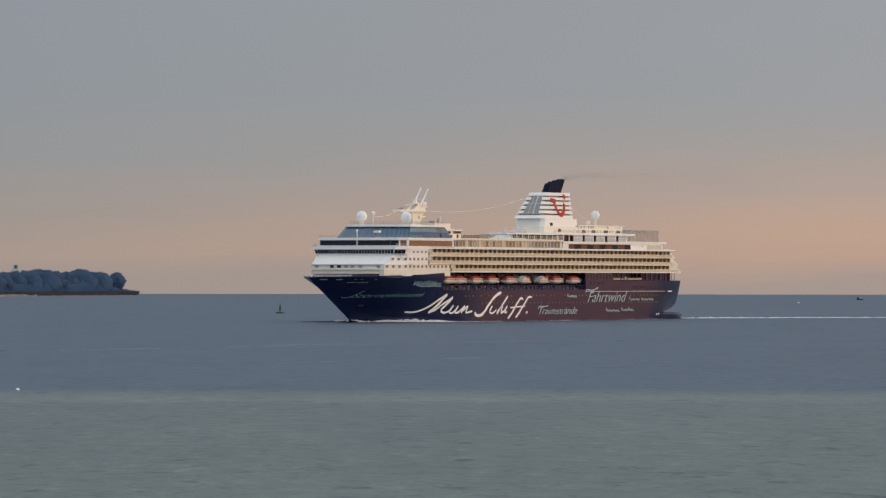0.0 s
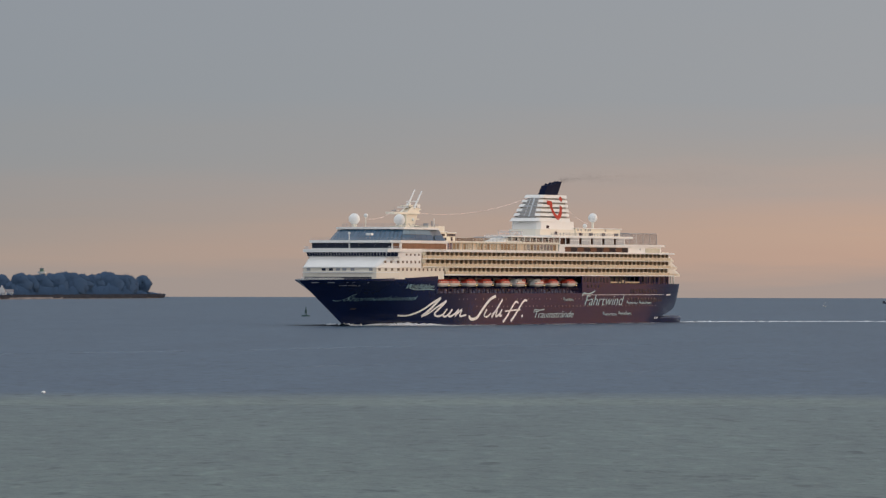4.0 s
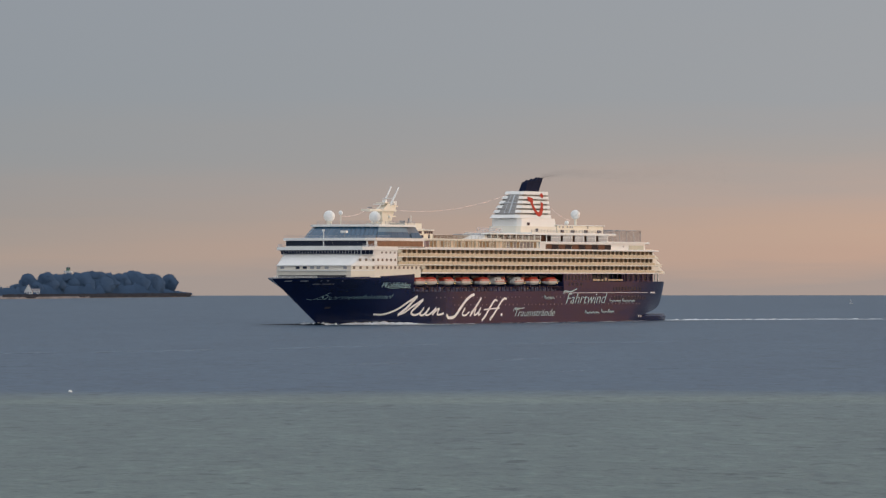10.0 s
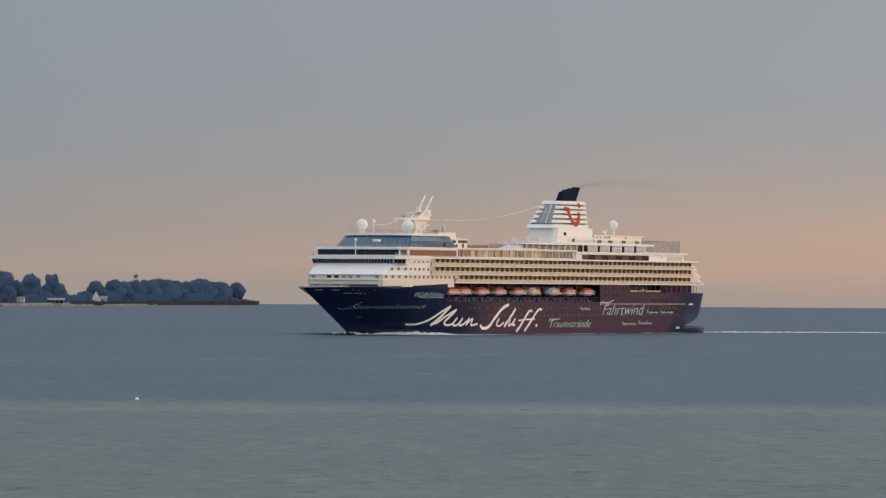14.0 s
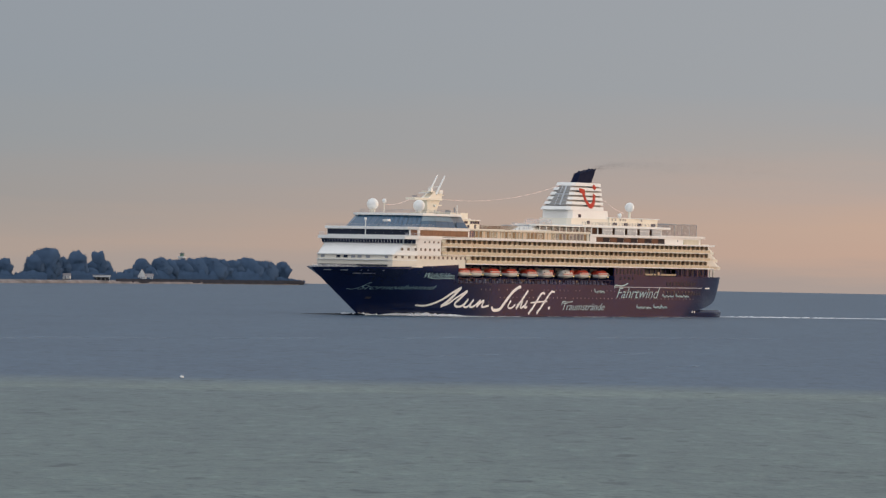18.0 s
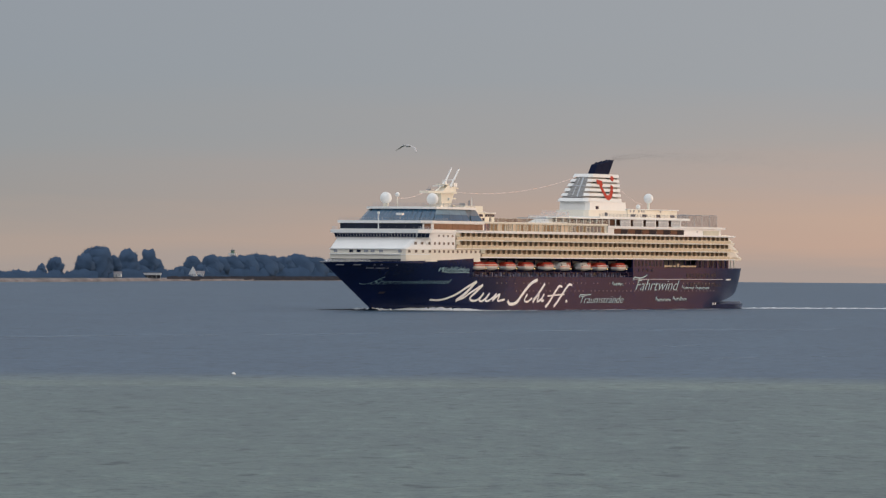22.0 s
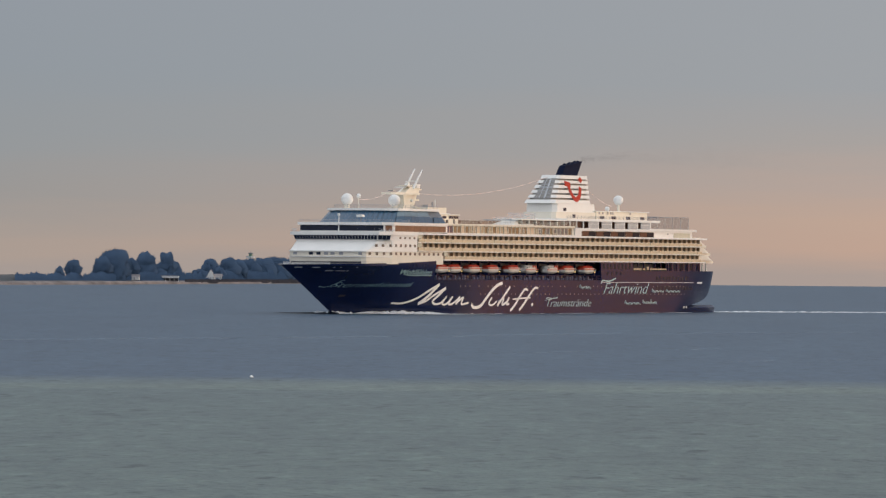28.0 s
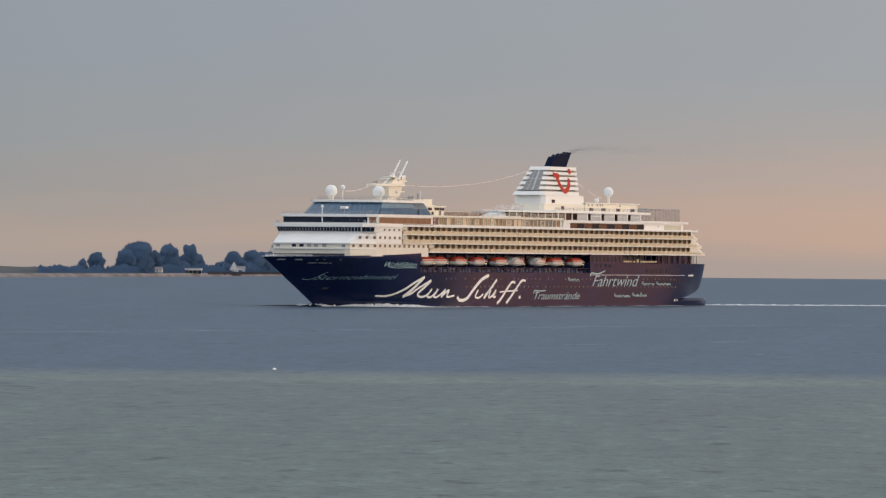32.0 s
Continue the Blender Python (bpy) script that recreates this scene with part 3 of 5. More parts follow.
for z, x0 in ((15.96, 62.6), (18.49, 78.6), (21.04, 78.6)):
    n = int((x0 + 111) / STEP)
    for i in range(n):
        x = x0 - STEP * (i + 0.5)
        shared("balustrade_panel", bal, core, pose(x, 16.06, z + 0.03, random.uniform(-0.6, 0.6)))
        shared("cabin_divider", DIV, core, pose(x - STEP / 2, 15.98, z + 0.02))
        shared("cabin_door", door, core, pose(x, 14.21, z + 0.02))
    part("end_screen", boxes((x0 - 2.4, x0 + 0.3, 15.6, 16.0, z + 1.1, z + 2.2)), FROSTG, core, "grey-beige end screen")
    part("handrail", boxes((-110.6, x0, 16.04, 16.16, z + 0.89, z + 0.98)), CREAM, core)
    part("starboard_balustrade", boxes((-110.6, x0, -16.14, -16.06, z + 0.03, z + 0.88)), GOLD, core)

# gallery deck windows
gal = bpy.data.objects["gallery_wall"]
for i in range(31):
    x = 56.0 - 2.45 * i
    part("gallery_window", boxes((x - 1.05, x + 1.05, 15.72, 15.8, 24.05, 25.95)), random.choice((GLASSG, GLASSG, AMBER, GLASSW) if x > 4 else (GLASSGREY, GLASSGREY, AMBER)), gal)
for x in (60.2, 58.2):
    part("gallery_window", boxes((x - 0.8, x + 0.8, 15.72, 15.8, 24.0, 26.0)), GLASSB, gal)
for i in range(32):
    x = 57.2 - 2.45 * i
    part("gallery_post", boxes((x - 0.1, x + 0.1, 15.72, 15.98, 23.9, 26.1)), CREAM, gal)
for i in range(6):
    x = 44.9 - 10.4 * i
    f = boxes((x - 1.4, x + 1.4, 15.98, 16.06, 25.5, 25.6), (x - 1.4, x + 1.4, 15.98, 16.06, 24.35, 24.45), (x - 1.4, x - 1.26, 15.98, 16.06, 24.45, 25.5), (x + 1.26, x + 1.4, 15.98, 16.06, 24.45, 25.5))
    part("notice_frame", f, CREAM, gal, "white square frame")
part("white_pier", boxes((-25.0, -20.6, 15.72, 16.1, 23.6, 26.1)), WHITE, gal)
for i in range(5):
    x0 = -25.2 - i * 10.0
    part("saloon_window", boxes((x0 - 5.0, x0 - 0.2, 15.72, 15.85, 23.45, 25.25)), BROWND, gal)
    if i < 4 or x0 > -66:
        part("saloon_window", boxes((x0 - 9.8, x0 - 5.15, 15.72, 15.85, 23.45, 25.25)), GLASSN, gal)
part("gallery_sill", boxes((-20.6, 61, 15.72, 16.2, 23.7, 23.95)), WHITE, gal)
aft = bpy.data.objects["aft_block"]
part("aft_screen", boxes((-103, -91.5, 14.62, 14.72, 23.6, 25.2)), FROSTG, aft, "grey-beige screen")
part("vent", boxes((-87.6, -86.8, 14.62, 14.7, 24.6, 25.1)), STEEL, aft)
# open promenade above: columns, screens, dark doors behind
ag = bpy.data.objects["aft_gallery_wall"]
for i in range(3):
    x = -24.5 - i * 4.5
    part("gallery_column", tube(bmesh.new(), (x, 12.2, 26.15), (x, 12.2, 28.4), 0.2, n=8), WHITE, ag)
for i in range(5):
    x = -36.5 - i * 9.0
    part("glass_screen", boxes((x - 6.6, x, 12.3, 12.42, 26.3, 28.35), bevel=0.03), FROST, ag, "pale frosted glass screen")
    part("screen_rail", boxes((x - 6.6, x, 12.42, 12.48, 27.55, 27.63)), WHITE, ag)
    part("gallery_column", boxes((x - 7.0, x - 6.6, 12.0, 12.45, 26.15, 28.4)), WHITE, ag)
    part("deck_door", boxes((x - 8.8, x - 7.2, 10.5, 10.6, 26.25, 28.2)), GLASSN, ag)
ah = bpy.data.objects["aft_house"]
for x in (-57.5, -65.5, -75.5, -85.5):
    part("house_window", boxes((x - 1.4, x + 1.4, 6.22, 6.3, 29.4, 30.3)), GLASSD, ah)
for x in (-55.5, -58.0, -61.5, -63.5, -65.0, -77.0):
    part("vent", boxes((x - 0.35, x + 0.35, 6.22, 6.35, 30.9, 31.6)), STEEL, ah)
part("house_roof", boxes((-89.6, -53, -6.7, 6.7, 31.7, 31.95), bevel=0.05), WHITE, ah)
part("small_dome", ball(bmesh.new(), (-62.6, 5.4, 32.7), 0.75), WHITEP, ah, "small white dome", smooth=True)
fb = bpy.data.objects["funnel_base"]
for x, z in ((-33.5, 31.6), (-39.0, 29.6)):
    part("funnel_window", boxes((x - 0.9, x + 0.9, 5.45 if z > 31.3 else 5.85, 5.62 if z > 31.3 else 5.99, z, z + 1.0)), GLASSD, fb)

# funnel: front grille, its frame, the red emblem as plain shapes
def ring_front(z):
    s = (z - 34.0) / 8.6
    return -25.9 - 7.5 * s, 5.3 - 2.1 * s


bm = bmesh.new()
for z0, z1 in ((35.4, 41.7),):
    (xa, wa), (xb, wb) = ring_front(z0), ring_front(z1)
    pts0, pts1 = [[(x + 0.45, y0), (x + 0.45, y1), (x - 0.6, y1 + 0.3), (x - 0.6, y0)] for x, y0, y1 in ((xa, -2.1, 3.7), (xb, -0.9, 2.75))]
    prism(bm, pts0, z0, pts1, z1)
grille = part("funnel_grille", bm, GRILLE, funnel, "grey louvred grille")
for k in range(6):
    z = 35.9 + k * 1.0
    xa, wa = ring_front(z)
    part("grille_bar", boxes((xa + 0.42, xa + 0.56, -2.1 + k * 0.2, 3.6 - k * 0.16, z, z + 0.12 + 0.3 * (k == 3))), GREYW, grille)
bm = bmesh.new()
for k, r_ in ((-0.02, 0.1), (0.36, 0.28)):
    (xa, wa), (xb, wb) = ring_front(35.5), ring_front(41.6)
    tube(bm, (xa + 0.5, wa * k, 35.5), (xb + 0.5, wb * k, 41.6), r_, n=6)
part("grille_mullion", bm, GREYW, grille)


def side_y(z):
    return 5.3 - 2.1 * (z - 34.0) / 8.6 + 0.32


def stroke(bm, pts, widths, off, surf, thick=0.05):
    """A painted stroke along points of (x, z) on the surface y = surf(x, z)."""
    n = len(pts)
    ring = []
    for i, (x, z) in enumerate(pts):
        a, b = pts[max(0, i - 1)], pts[min(n - 1, i + 1)]
        d = Vector((b[0] - a[0], b[1] - a[1])).normalized()
        nx, nz = -d.y, d.x
        w = (widths[i] if isinstance(widths, (list, tuple)) else widths) / 2
        ring.append([bm.verts.new((x + s * nx * w, surf(x + s * nx * w, z + s * nz * w) + o, z + s * nz * w)) for s, o in ((1, off), (-1, off), (-1, off - thick), (1, off - thick))])
    for a, b in zip(ring, ring[1:]):
        for k in range(4):
            bm.faces.new((a[k], a[(k + 1) % 4], b[(k + 1) % 4], b[k]))
    bm.faces.new(ring[0])
    bm.faces.new(list(reversed(ring[-1])))
    return bm


def spline(ctrl, n=10):
    """A smooth line through control points (Catmull-Rom)."""
    p = [ctrl[0]] + list(ctrl) + [ctrl[-1]]
    out = []
    for i in range(1, len(p) - 2):
        for k in range(n):
            t = k / n
            out.append(tuple(0.5 * (2 * p[i][c] + (p[i + 1][c] - p[i - 1][c]) * t + (2 * p[i - 1][c] - 5 * p[i][c] + 4 * p[i + 1][c] - p[i + 2][c]) * t * t
                                    + (3 * p[i][c] - p[i - 1][c] - 3 * p[i + 1][c] + p[i + 2][c]) * t ** 3) for c in (0, 1)))
    return out + [ctrl[-1]]


fun_surf = lambda x, z: side_y(z)
emblem = stroke(bmesh.new(), spline([(-38.0, 39.9), (-38.7, 37.9), (-39.9, 36.2), (-41.5, 35.35), (-43.5, 36.0), (-45.0, 37.5), (-45.9, 39.3)], 6), 1.5, 0.06, fun_surf)
stroke(emblem, [(-35.9, 40.4), (-39.6, 40.0)], 1.5, 0.07, fun_surf)
part("emblem", emblem, RED, funnel, "red curved emblem")
part("emblem_dot", stroke(bmesh.new(), [(-47.0, 40.7), (-47.0, 41.6), (-47.0, 42.5)], [0.3, 2.9, 0.3], 0.06, fun_surf), RED, funnel, "red diamond")
bm = bmesh.new()
for y in (-0.55, 0.5):
    for x in (-44.6, -48.0, -51.6):
        tube(bm, (x + 2.4, y, 45.2), (x, y, 46.55 + (-44.5 - x) * 0.14), 0.45, n=10)
part("exhaust_pipe", bm, HOOD, funnel, "navy exhaust pipes")

# mast, domes, rails
bm = solid([(61.4, 1.4), (56.0, 1.4)], 31.2, [(62.6, 1.7), (54.2, 1.7)], 35.4)
mast = part("mast", bm, CREAM, ship, "cream radar mast")
part("mast_platform", solid([(70.2, 1.6), (68.2, 2.4), (54, 2.4), (52.4, 1.6)], 35.3, None, 35.95), CREAM, mast)
part("mast_top", solid([(61.0, 1.5), (52.8, 1.5)], 35.95, [(57.5, 1.2), (51.6, 1.2)], 37.8), CREAM, mast)
part("mast_pole", tube(bmesh.new(), (56.2, -1.3, 37.2), (49.9, -1.6, 43.3), 0.36, 0.2), WHITE, mast)
part("mast_pole", tube(bmesh.new(), (56.0, 1.3, 37.2), (51.4, 1.8, 42.9), 0.36, 0.22), WHITE, mast)
for d_ in ((50.6, 52.6, -1.2, 1.2, 36.8, 37.1), (52.6, 55.6, -1.5, 1.5, 33.6, 34.0), (50.9, 53.0, -1.0, 1.0, 38.1, 38.4), (57.4, 60.0, -1.6, 1.6, 37.9, 38.2)):
    part("mast_step", boxes(d_), CREAM, mast)
part("mast_foot", solid([(63.0, 1.9), (54.0, 1.9)], 31.15, None, 31.9), CREAM, mast)
part("mast_cabinet", boxes((52.5, 54.6, 1.2, 1.75, 37.4, 38.6)), WHITE, mast)
part("mast_cabinet", boxes((56.8, 57.8, -0.6, 0.6, 37.5, 39.0)), WHITE, mast)
part("mast_drum", ball(bmesh.new(), (57.6, 1.7, 33.6), 0.5, 12), WHITE, mast, smooth=True)
for x_, y_, h_ in ((68.6, 1.4, 1.2), (64.2, -1.6, 1.8), (52.9, 1.0, 2.4), (59.0, -1.2, 2.6)):
    part("whip_aerial", tube(bmesh.new(), (x_, y_, 35.9), (x_, y_, 35.9 + h_), 0.09, 0.05, 5), STEEL, mast)
part("radar_bar", boxes((65.4, 67.4, -0.9, 0.9, 36.25, 36.6)), STEEL, mast)
part("radar_bar", boxes((61.2, 61.5, -1.9, 1.9, 37.4, 37.7)), WHITE, mast)
bm = bmesh.new()
tube(bm, (62.5, 0, 35.9), (58.0, 0, 38.4), 0.16)
part("mast_spar", bm, WHITE, mast)
part("cross_spar", tube(bmesh.new(), (54.6, -2.2, 39.4), (54.4, 2.2, 39.6), 0.1), WHITE, mast)
for x, y, z, r in ((80.2, 8.6, 33.3, 1.8), (79.6, -7.95, 33.65, 1.8), (83.0, -2.0, 34.65, 0.68)):
    d = part("radar_dome", ball(bmesh.new(), (x, y, z), r, 24), WHITE, ship, "white radar dome", smooth=True)
    part("dome_foot", tube(bmesh.new(), (x, y, 30.9), (x, y, z - r * 0.8), r * (0.45 if r > 1 else 0.22), r * (0.5 if r > 1 else 0.22), 14), CREAM, d)
d = part("radar_dome", ball(bmesh.new(), (-88.2, -3.9, 35.75), 1.6, 24), WHITE, ship, "white radar dome", smooth=True)
part("dome_foot", tube(bmesh.new(), (-88.2, -3.9, 29.2), (-88.2, -3.9, 34.4), 0.42, 0.42, 12), CREAM, d)


def rail(line, z, h=1.05, step=2.4, bars=3, r=0.05):
    bm = bmesh.new()
    for x, y in along(line, step):
        tube(bm, (x, y, z), (x, y, z + h), r, n=4)
    for k in range(bars):
        zz = z + h * (k + 1) / bars
        for (a, b), (c, e) in zip(line, line[1:]):
            tube(bm, (a, b, zz), (c, e, zz), r * 0.8, n=4)
    return bm


part("roof_rail", rail([(60, 12), (78, 12.2), (82, 11), (85.4, 8.2), (87.4, 4.2), (87.8, 0), (87.4, -4.2), (85.4, -8.2), (82, -11)], 30.95), STEEL, ship)
part("brow_rail", rail([(84, 16.0), (93.4, 15.9), (97.3, 14.2), (98.0, 9), (98.2, 0), (98.0, -9), (97.3, -14.2)], 26.7, 0.7, 2.4, 2, 0.04), STEEL, ship)
part("wing_rail", rail([(95.2, -16.3), (100.3, -14.8), (100.6, -12.6)], 23.85, 0.85, 1.6, 2, 0.05), GREYW, ship)
part("wing_rail", rail([(93.0, 16.0), (95.4, 16.4), (100.2, 14.9)], 23.85, 0.85, 1.6, 2, 0.05), GREYW, ship)
part("deck_rail", rail([(57, 16.0), (-22, 16.0)], 26.75), CREAM, ship)
part("deck_rail", rail([(-22, 12.4), (-85.5, 12.4)], 29.15, 0.9), STEEL, ship)
part("bow_rail", rail([(118, 8.6), (126, 3.9), (130.4, 0.3)], 14.1, 0.7), WHITE, ship)
# houses behind the lounge
mh = bpy.data.objects["mast_house"]
for x in (55.5, 52.5, 49.5):
    part("house_window", boxes((x - 1.1, x + 1.1, 8.5, 8.58, 28.3, 29.1)), GLASSD, mh)
for i in range(6):
    x = 57.2 - i * 1.85
    part("house_window", boxes((x - 0.6, x + 0.6, 8.5, 8.58, 27.0, 27.9)), GLASSD if i % 2 else GLASSG, mh)
for i in range(4):
    x = 46.2 - i * 1.5
    part("house_window", boxes((x - 0.6, x + 0.6, 8.6, 8.68, 28.3, 29.15)), GLASSD, mh)
part("house_cornice", boxes((46.7, 58.3, -8.8, 8.8, 29.6, 29.85), bevel=0.05), WHITE, mh)
part("house_awning", boxes((40.5, 47.4, -8.9, 8.9, 29.35, 29.6)), WHITE, mh)
part("house_door", boxes((43.0, 44.2, 8.6, 8.68, 26.7, 28.1)), GLASSD, mh)
part("house_mast", tube(bmesh.new(), (49.0, 5, 31.6), (49.0, 5, 34.0), 0.14), WHITE, mh)
part("house_vent", boxes((53.6, 55.0, 4, 6, 31.6, 32.4)), STEEL, mh)
part("house_pipe", tube(bmesh.new(), (52.4, 6, 31.6), (52.4, 6, 33.2), 0.3), STEEL, mh)
part("foremast", tube(tube(bmesh.new(), (99.8, 1, 23.4), (99.8, 1, 28.6), 0.16), (99.8, 1, 28.6), (99.8, 1, 29.3), 0.4), WHITE, ship, "white signal post")
part("searchlight_post", tube(bmesh.new(), (97.2, 7, 26.6), (97.2, 7, 28.2), 0.11), STEEL, ship)
part("searchlight", boxes((96.6, 98.2, 6.0, 8.0, 28.2, 28.9), bevel=0.1), WHITE, ship)
# pool deck: glass screens, white canopy, dark bar behind
part("pool_canopy", prism(bmesh.new(), [(12, 3), (-3, 3), (-3, 11), (12, 11)], 26.75, [(5, 4), (-4, 4), (-4, 10), (5, 10)], 28.2), WHITE, ship, "white wedge canopy")
part("pool_bar", boxes((18, -24, -9.4, 4, 26.75, 28.1)), BROWNW, ship)
for i in range(6):
    x = 18 - i * 4.6
    part("wind_screen", boxes((x - 4.5, x, 7.9, 7.98, 28.1, 30.6 if i > 1 else 29.2)), SCREEN, ship)
pr = part("pool_roof", boxes((-22, 8, 9.0, 12.6, 28.35, 28.75), bevel=0.06), WHITE, ship)
# brown and black panels added as the shade under the roof
part("roof_shade_panel", boxes((-22, 6.5, 10.6, 10.7, 26.75, 28.35)), BROWND, pr, "dark brown panel for shade under the roof")
for i in range(7):
    x = 7.2 - i * 4.6
    part("roof_post", tube(bmesh.new(), (x, 12.3, 26.75), (x, 12.3, 28.35), 0.14, n=8), WHITE, pr)
    part("opening_shade", boxes((x - 3.4, x - 1.0, 10.7, 10.76, 27.2, 28.2)), HOLLOW, pr)
part("screen_rail", rail([(27, 9.2), (-8, 9.2)], 26.75, 1.6, 3.0, 2), STEEL, ship)
# sports cage aft
cage = part("sports_cage", boxes((-115, -92.6, 7.95, 8.0, 26.5, 30.45), (-115, -92.6, -8.0, -7.95, 26.5, 30.45), (-115.05, -115, -8, 8, 26.5, 30.45), (-92.6, -92.55, -8, 8, 26.5, 30.45)), NET, ship, "grey sports cage netting")
bm = bmesh.new()
for y in (-8, 8):
    tube(bm, (-92.6, y, 30.45), (-115, y, 30.45), 0.12, n=5)
    for k in range(5):
        x = -92.6 - 22.4 * k / 4
        tube(bm, (x, y, 26.45), (x, y, 30.45), 0.1, n=5)
for x in (-92.6, -115):
    tube(bm, (x, -8, 30.45), (x, 8, 30.45), 0.12, n=5)
part("cage_frame", bm, STEEL, cage)
# cords of small lamps, mast to funnel and down to both ends
LAMPS = mat("pale_pink_lamps", (0.80, 0.62, 0.55), 0.5)
for a, b, sag in (((54.0, 0, 36.0), (-32.5, 0, 42.4), 2.7), ((68, 0, 36.2), (87, 0, 33.6), 1.0), ((-53.5, 0, 41.6), (-76, 0, 33.6), 1.2)):
    a, b = Vector(a), Vector(b)
    n = max(8, int((a - b).length / 2.6))
    last, bm = None, bmesh.new()
    for k in range(n + 1):
        t = k / n
        p = a.lerp(b, t) - Vector((0, 0, sag * 4 * t * (1 - t)))
        if last:
            tube(bm, last, p, 0.05, n=4)
            if (k * 7) % 5 > 1:
                tube(bm, last.lerp(p, 0.1), last.lerp(p, 0.9), 0.09, n=5)
        last = p
    part("lamp_garland", bm, LAMPS, ship, "cord of small pale lamps")

# hull furniture
hole = bmesh.new()
tube(hole, (0, 0.0, 0), (0, 0.06, 0), 0.24, n=8)
DIM = mat("dim_stern_window", (0.018, 0.016, 0.020), 0.5, vary=0.3, spec=0.1, per_object=0.5)
HOLE = bpy.data.meshes.new("porthole")
hole.to_mesh(HOLE)
hole.free()
HOLE.materials.append(mat("porthole_rim", (0.13, 0.12, 0.11), 0.4, metal=0.3))
for z, x0, x1 in ((8.0, 52, -98), (5.6, 40, -100)):
    x = x0
    while x > x1:
        if random.random() < 0.86:
            shared("porthole", HOLE, hull, pose(x, half_beam(x, z), z))
        x -= 2.75
hw = unit_pane("hull_window", 1.1, 1.2, 0.05, DIM)
st = bpy.data.objects["stern"]
for z, x0, n in ((10.0, -77.2, 10), (7.0, -77.3, 12)):
    for i in range(n):
        x = x0 - 2.3 * i
        shared("hull_window", hw, st if z > 9.8 else hull, pose(x, half_beam(x, z) + 0.01, z, 0, 0, 4 if x < -100 else 0))
for i in range(4):
    shared("hull_window", unit_pane("hull_window", 0.9, 0.9, 0.05, DIM), st, pose(-42.8 - i * 3.0, 16.11, 11.7))
bow = bpy.data.objects["bow"]


def on_hull(name, x0, x1, z0, z1, material, parent, label="", off=0.05):
    """A flat plate that follows the hull between two places."""
    bm = bmesh.new()
    n = max(2, int(abs(x1 - x0) / 1.5))
    zm, w = (z0 + z1) / 2, z1 - z0
    stroke(bm, [(x0 + (x1 - x0) * k / n, zm) for k in range(n + 1)], w, off, half_beam)
    return part(name, bm, material, parent, label)


for x0, x1 in ((126.6, 124.6), (122.0, 119.8)):
    on_hull("fairlead", x0, x1, 13.15, 13.4, GREYW, bow, "pale mooring opening")
for x0, x1 in ((115.8, 115.2), (113.5, 112.9), (107.8, 107.2)):
    on_hull("fairlead", x0, x1, 13.2, 13.42, STEEL, bow)
on_hull("anchor", 103.8, 102.0, 4.7, 5.3, mat("dull_anchor_iron", (0.030, 0.026, 0.030), 0.9), hull, "dull iron anchor")
for x0, x1 in ((116.9, 114.3), (113.7, 110.5), (109.9, 109.3)):
    on_hull("name_bar", x0, x1, 12.2, 12.48, STEEL, bow, "dim grey bars")
on_hull("mooring_opening", -107.6, -112.4, 9.0, 9.5, WHITEP, hull)
for x in (-96.5, -98.6):
    on_hull("draught_mark", x, x - 0.9, 1.0, 1.7, WHITEP, bpy.data.objects["stern_platform"], off=0.4)
for x, y in ((-113, 14.2), (-118, 13.0)):
    part("stern_post", tube(bmesh.new(), (x, y, 13), (x, y, 15.7), 0.25), CREAM, st)
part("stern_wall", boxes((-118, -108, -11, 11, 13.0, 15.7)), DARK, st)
for i in range(18):
    x = -41 - i * 3.9
    part("promenade_post", boxes((x - 0.15, x + 0.15, 15.6, 15.9, 13.0, 15.65)), NAVY, st)
for x0, x1, n in ((-38.5, -60, 8), (-86, -109, 9)):
    panel = part("promenade_panel", boxes((x1, x0, 15.5 if x0 > -80 else 14.9, 16.02 if x0 > -80 else 15.4, 13.0, 15.65)), NAVY, st)
    for i in range(n):
        x = x0 + (x1 - x0) * (i + 0.7) / (n + 0.4)
        yw = 16.02 if x0 > -80 else 15.4
        part("promenade_opening", boxes((x - 0.55, x + 0.55, yw, yw + 0.05, 13.5, 15.2)), DIM, panel)
for x0, x1 in ((-61.0, -66.5), (-67.5, -69.0), (-70.2, -71.6), (-72.5, -84.0)):
    part("sign_bar", boxes((x1, x0, 15.85, 15.95, 13.3, 13.8 + 0.5 * (x0 < -70 and x0 > -72))), GLASSG, st)
mat_lamp = mat("warm_deck_lamp", (0.8, 0.6, 0.25), 0.4, emit=((1.0, 0.7, 0.3), 0.6))
# lifeboats under davits
def boat_shell(n, f):
    bm = bmesh.new()
    rings = [[bm.verts.new(p) for p in f(i / (n - 1))] for i in range(n)]
    m = len(rings[0])
    for a, b in zip(rings, rings[1:]):
        for k in range(m):
            bm.faces.new((a[k], a[(k + 1) % m], b[(k + 1) % m], b[k]))
    bm.faces.new(rings[0])
    bm.faces.new(list(reversed(rings[-1])))
    return bm


def lower(u):
    x = (u - 0.5) * 8.9
    w = 1.7 * (1 - abs(2 * u - 1) ** 4.5) + 0.08
    k = 0.75 * abs(2 * u - 1) ** 3
    return [(x, -w, 1.5), (x, -w * 0.97, 0.8 + k * 0.4), (x, -w * 0.7, 0.35 + k * 0.8), (x, -w * 0.2, 0.2 + k * 0.9), (x, w * 0.2, 0.2 + k * 0.9), (x, w * 0.7, 0.35 + k * 0.8), (x, w * 0.97, 0.8 + k * 0.4), (x, w, 1.5)]


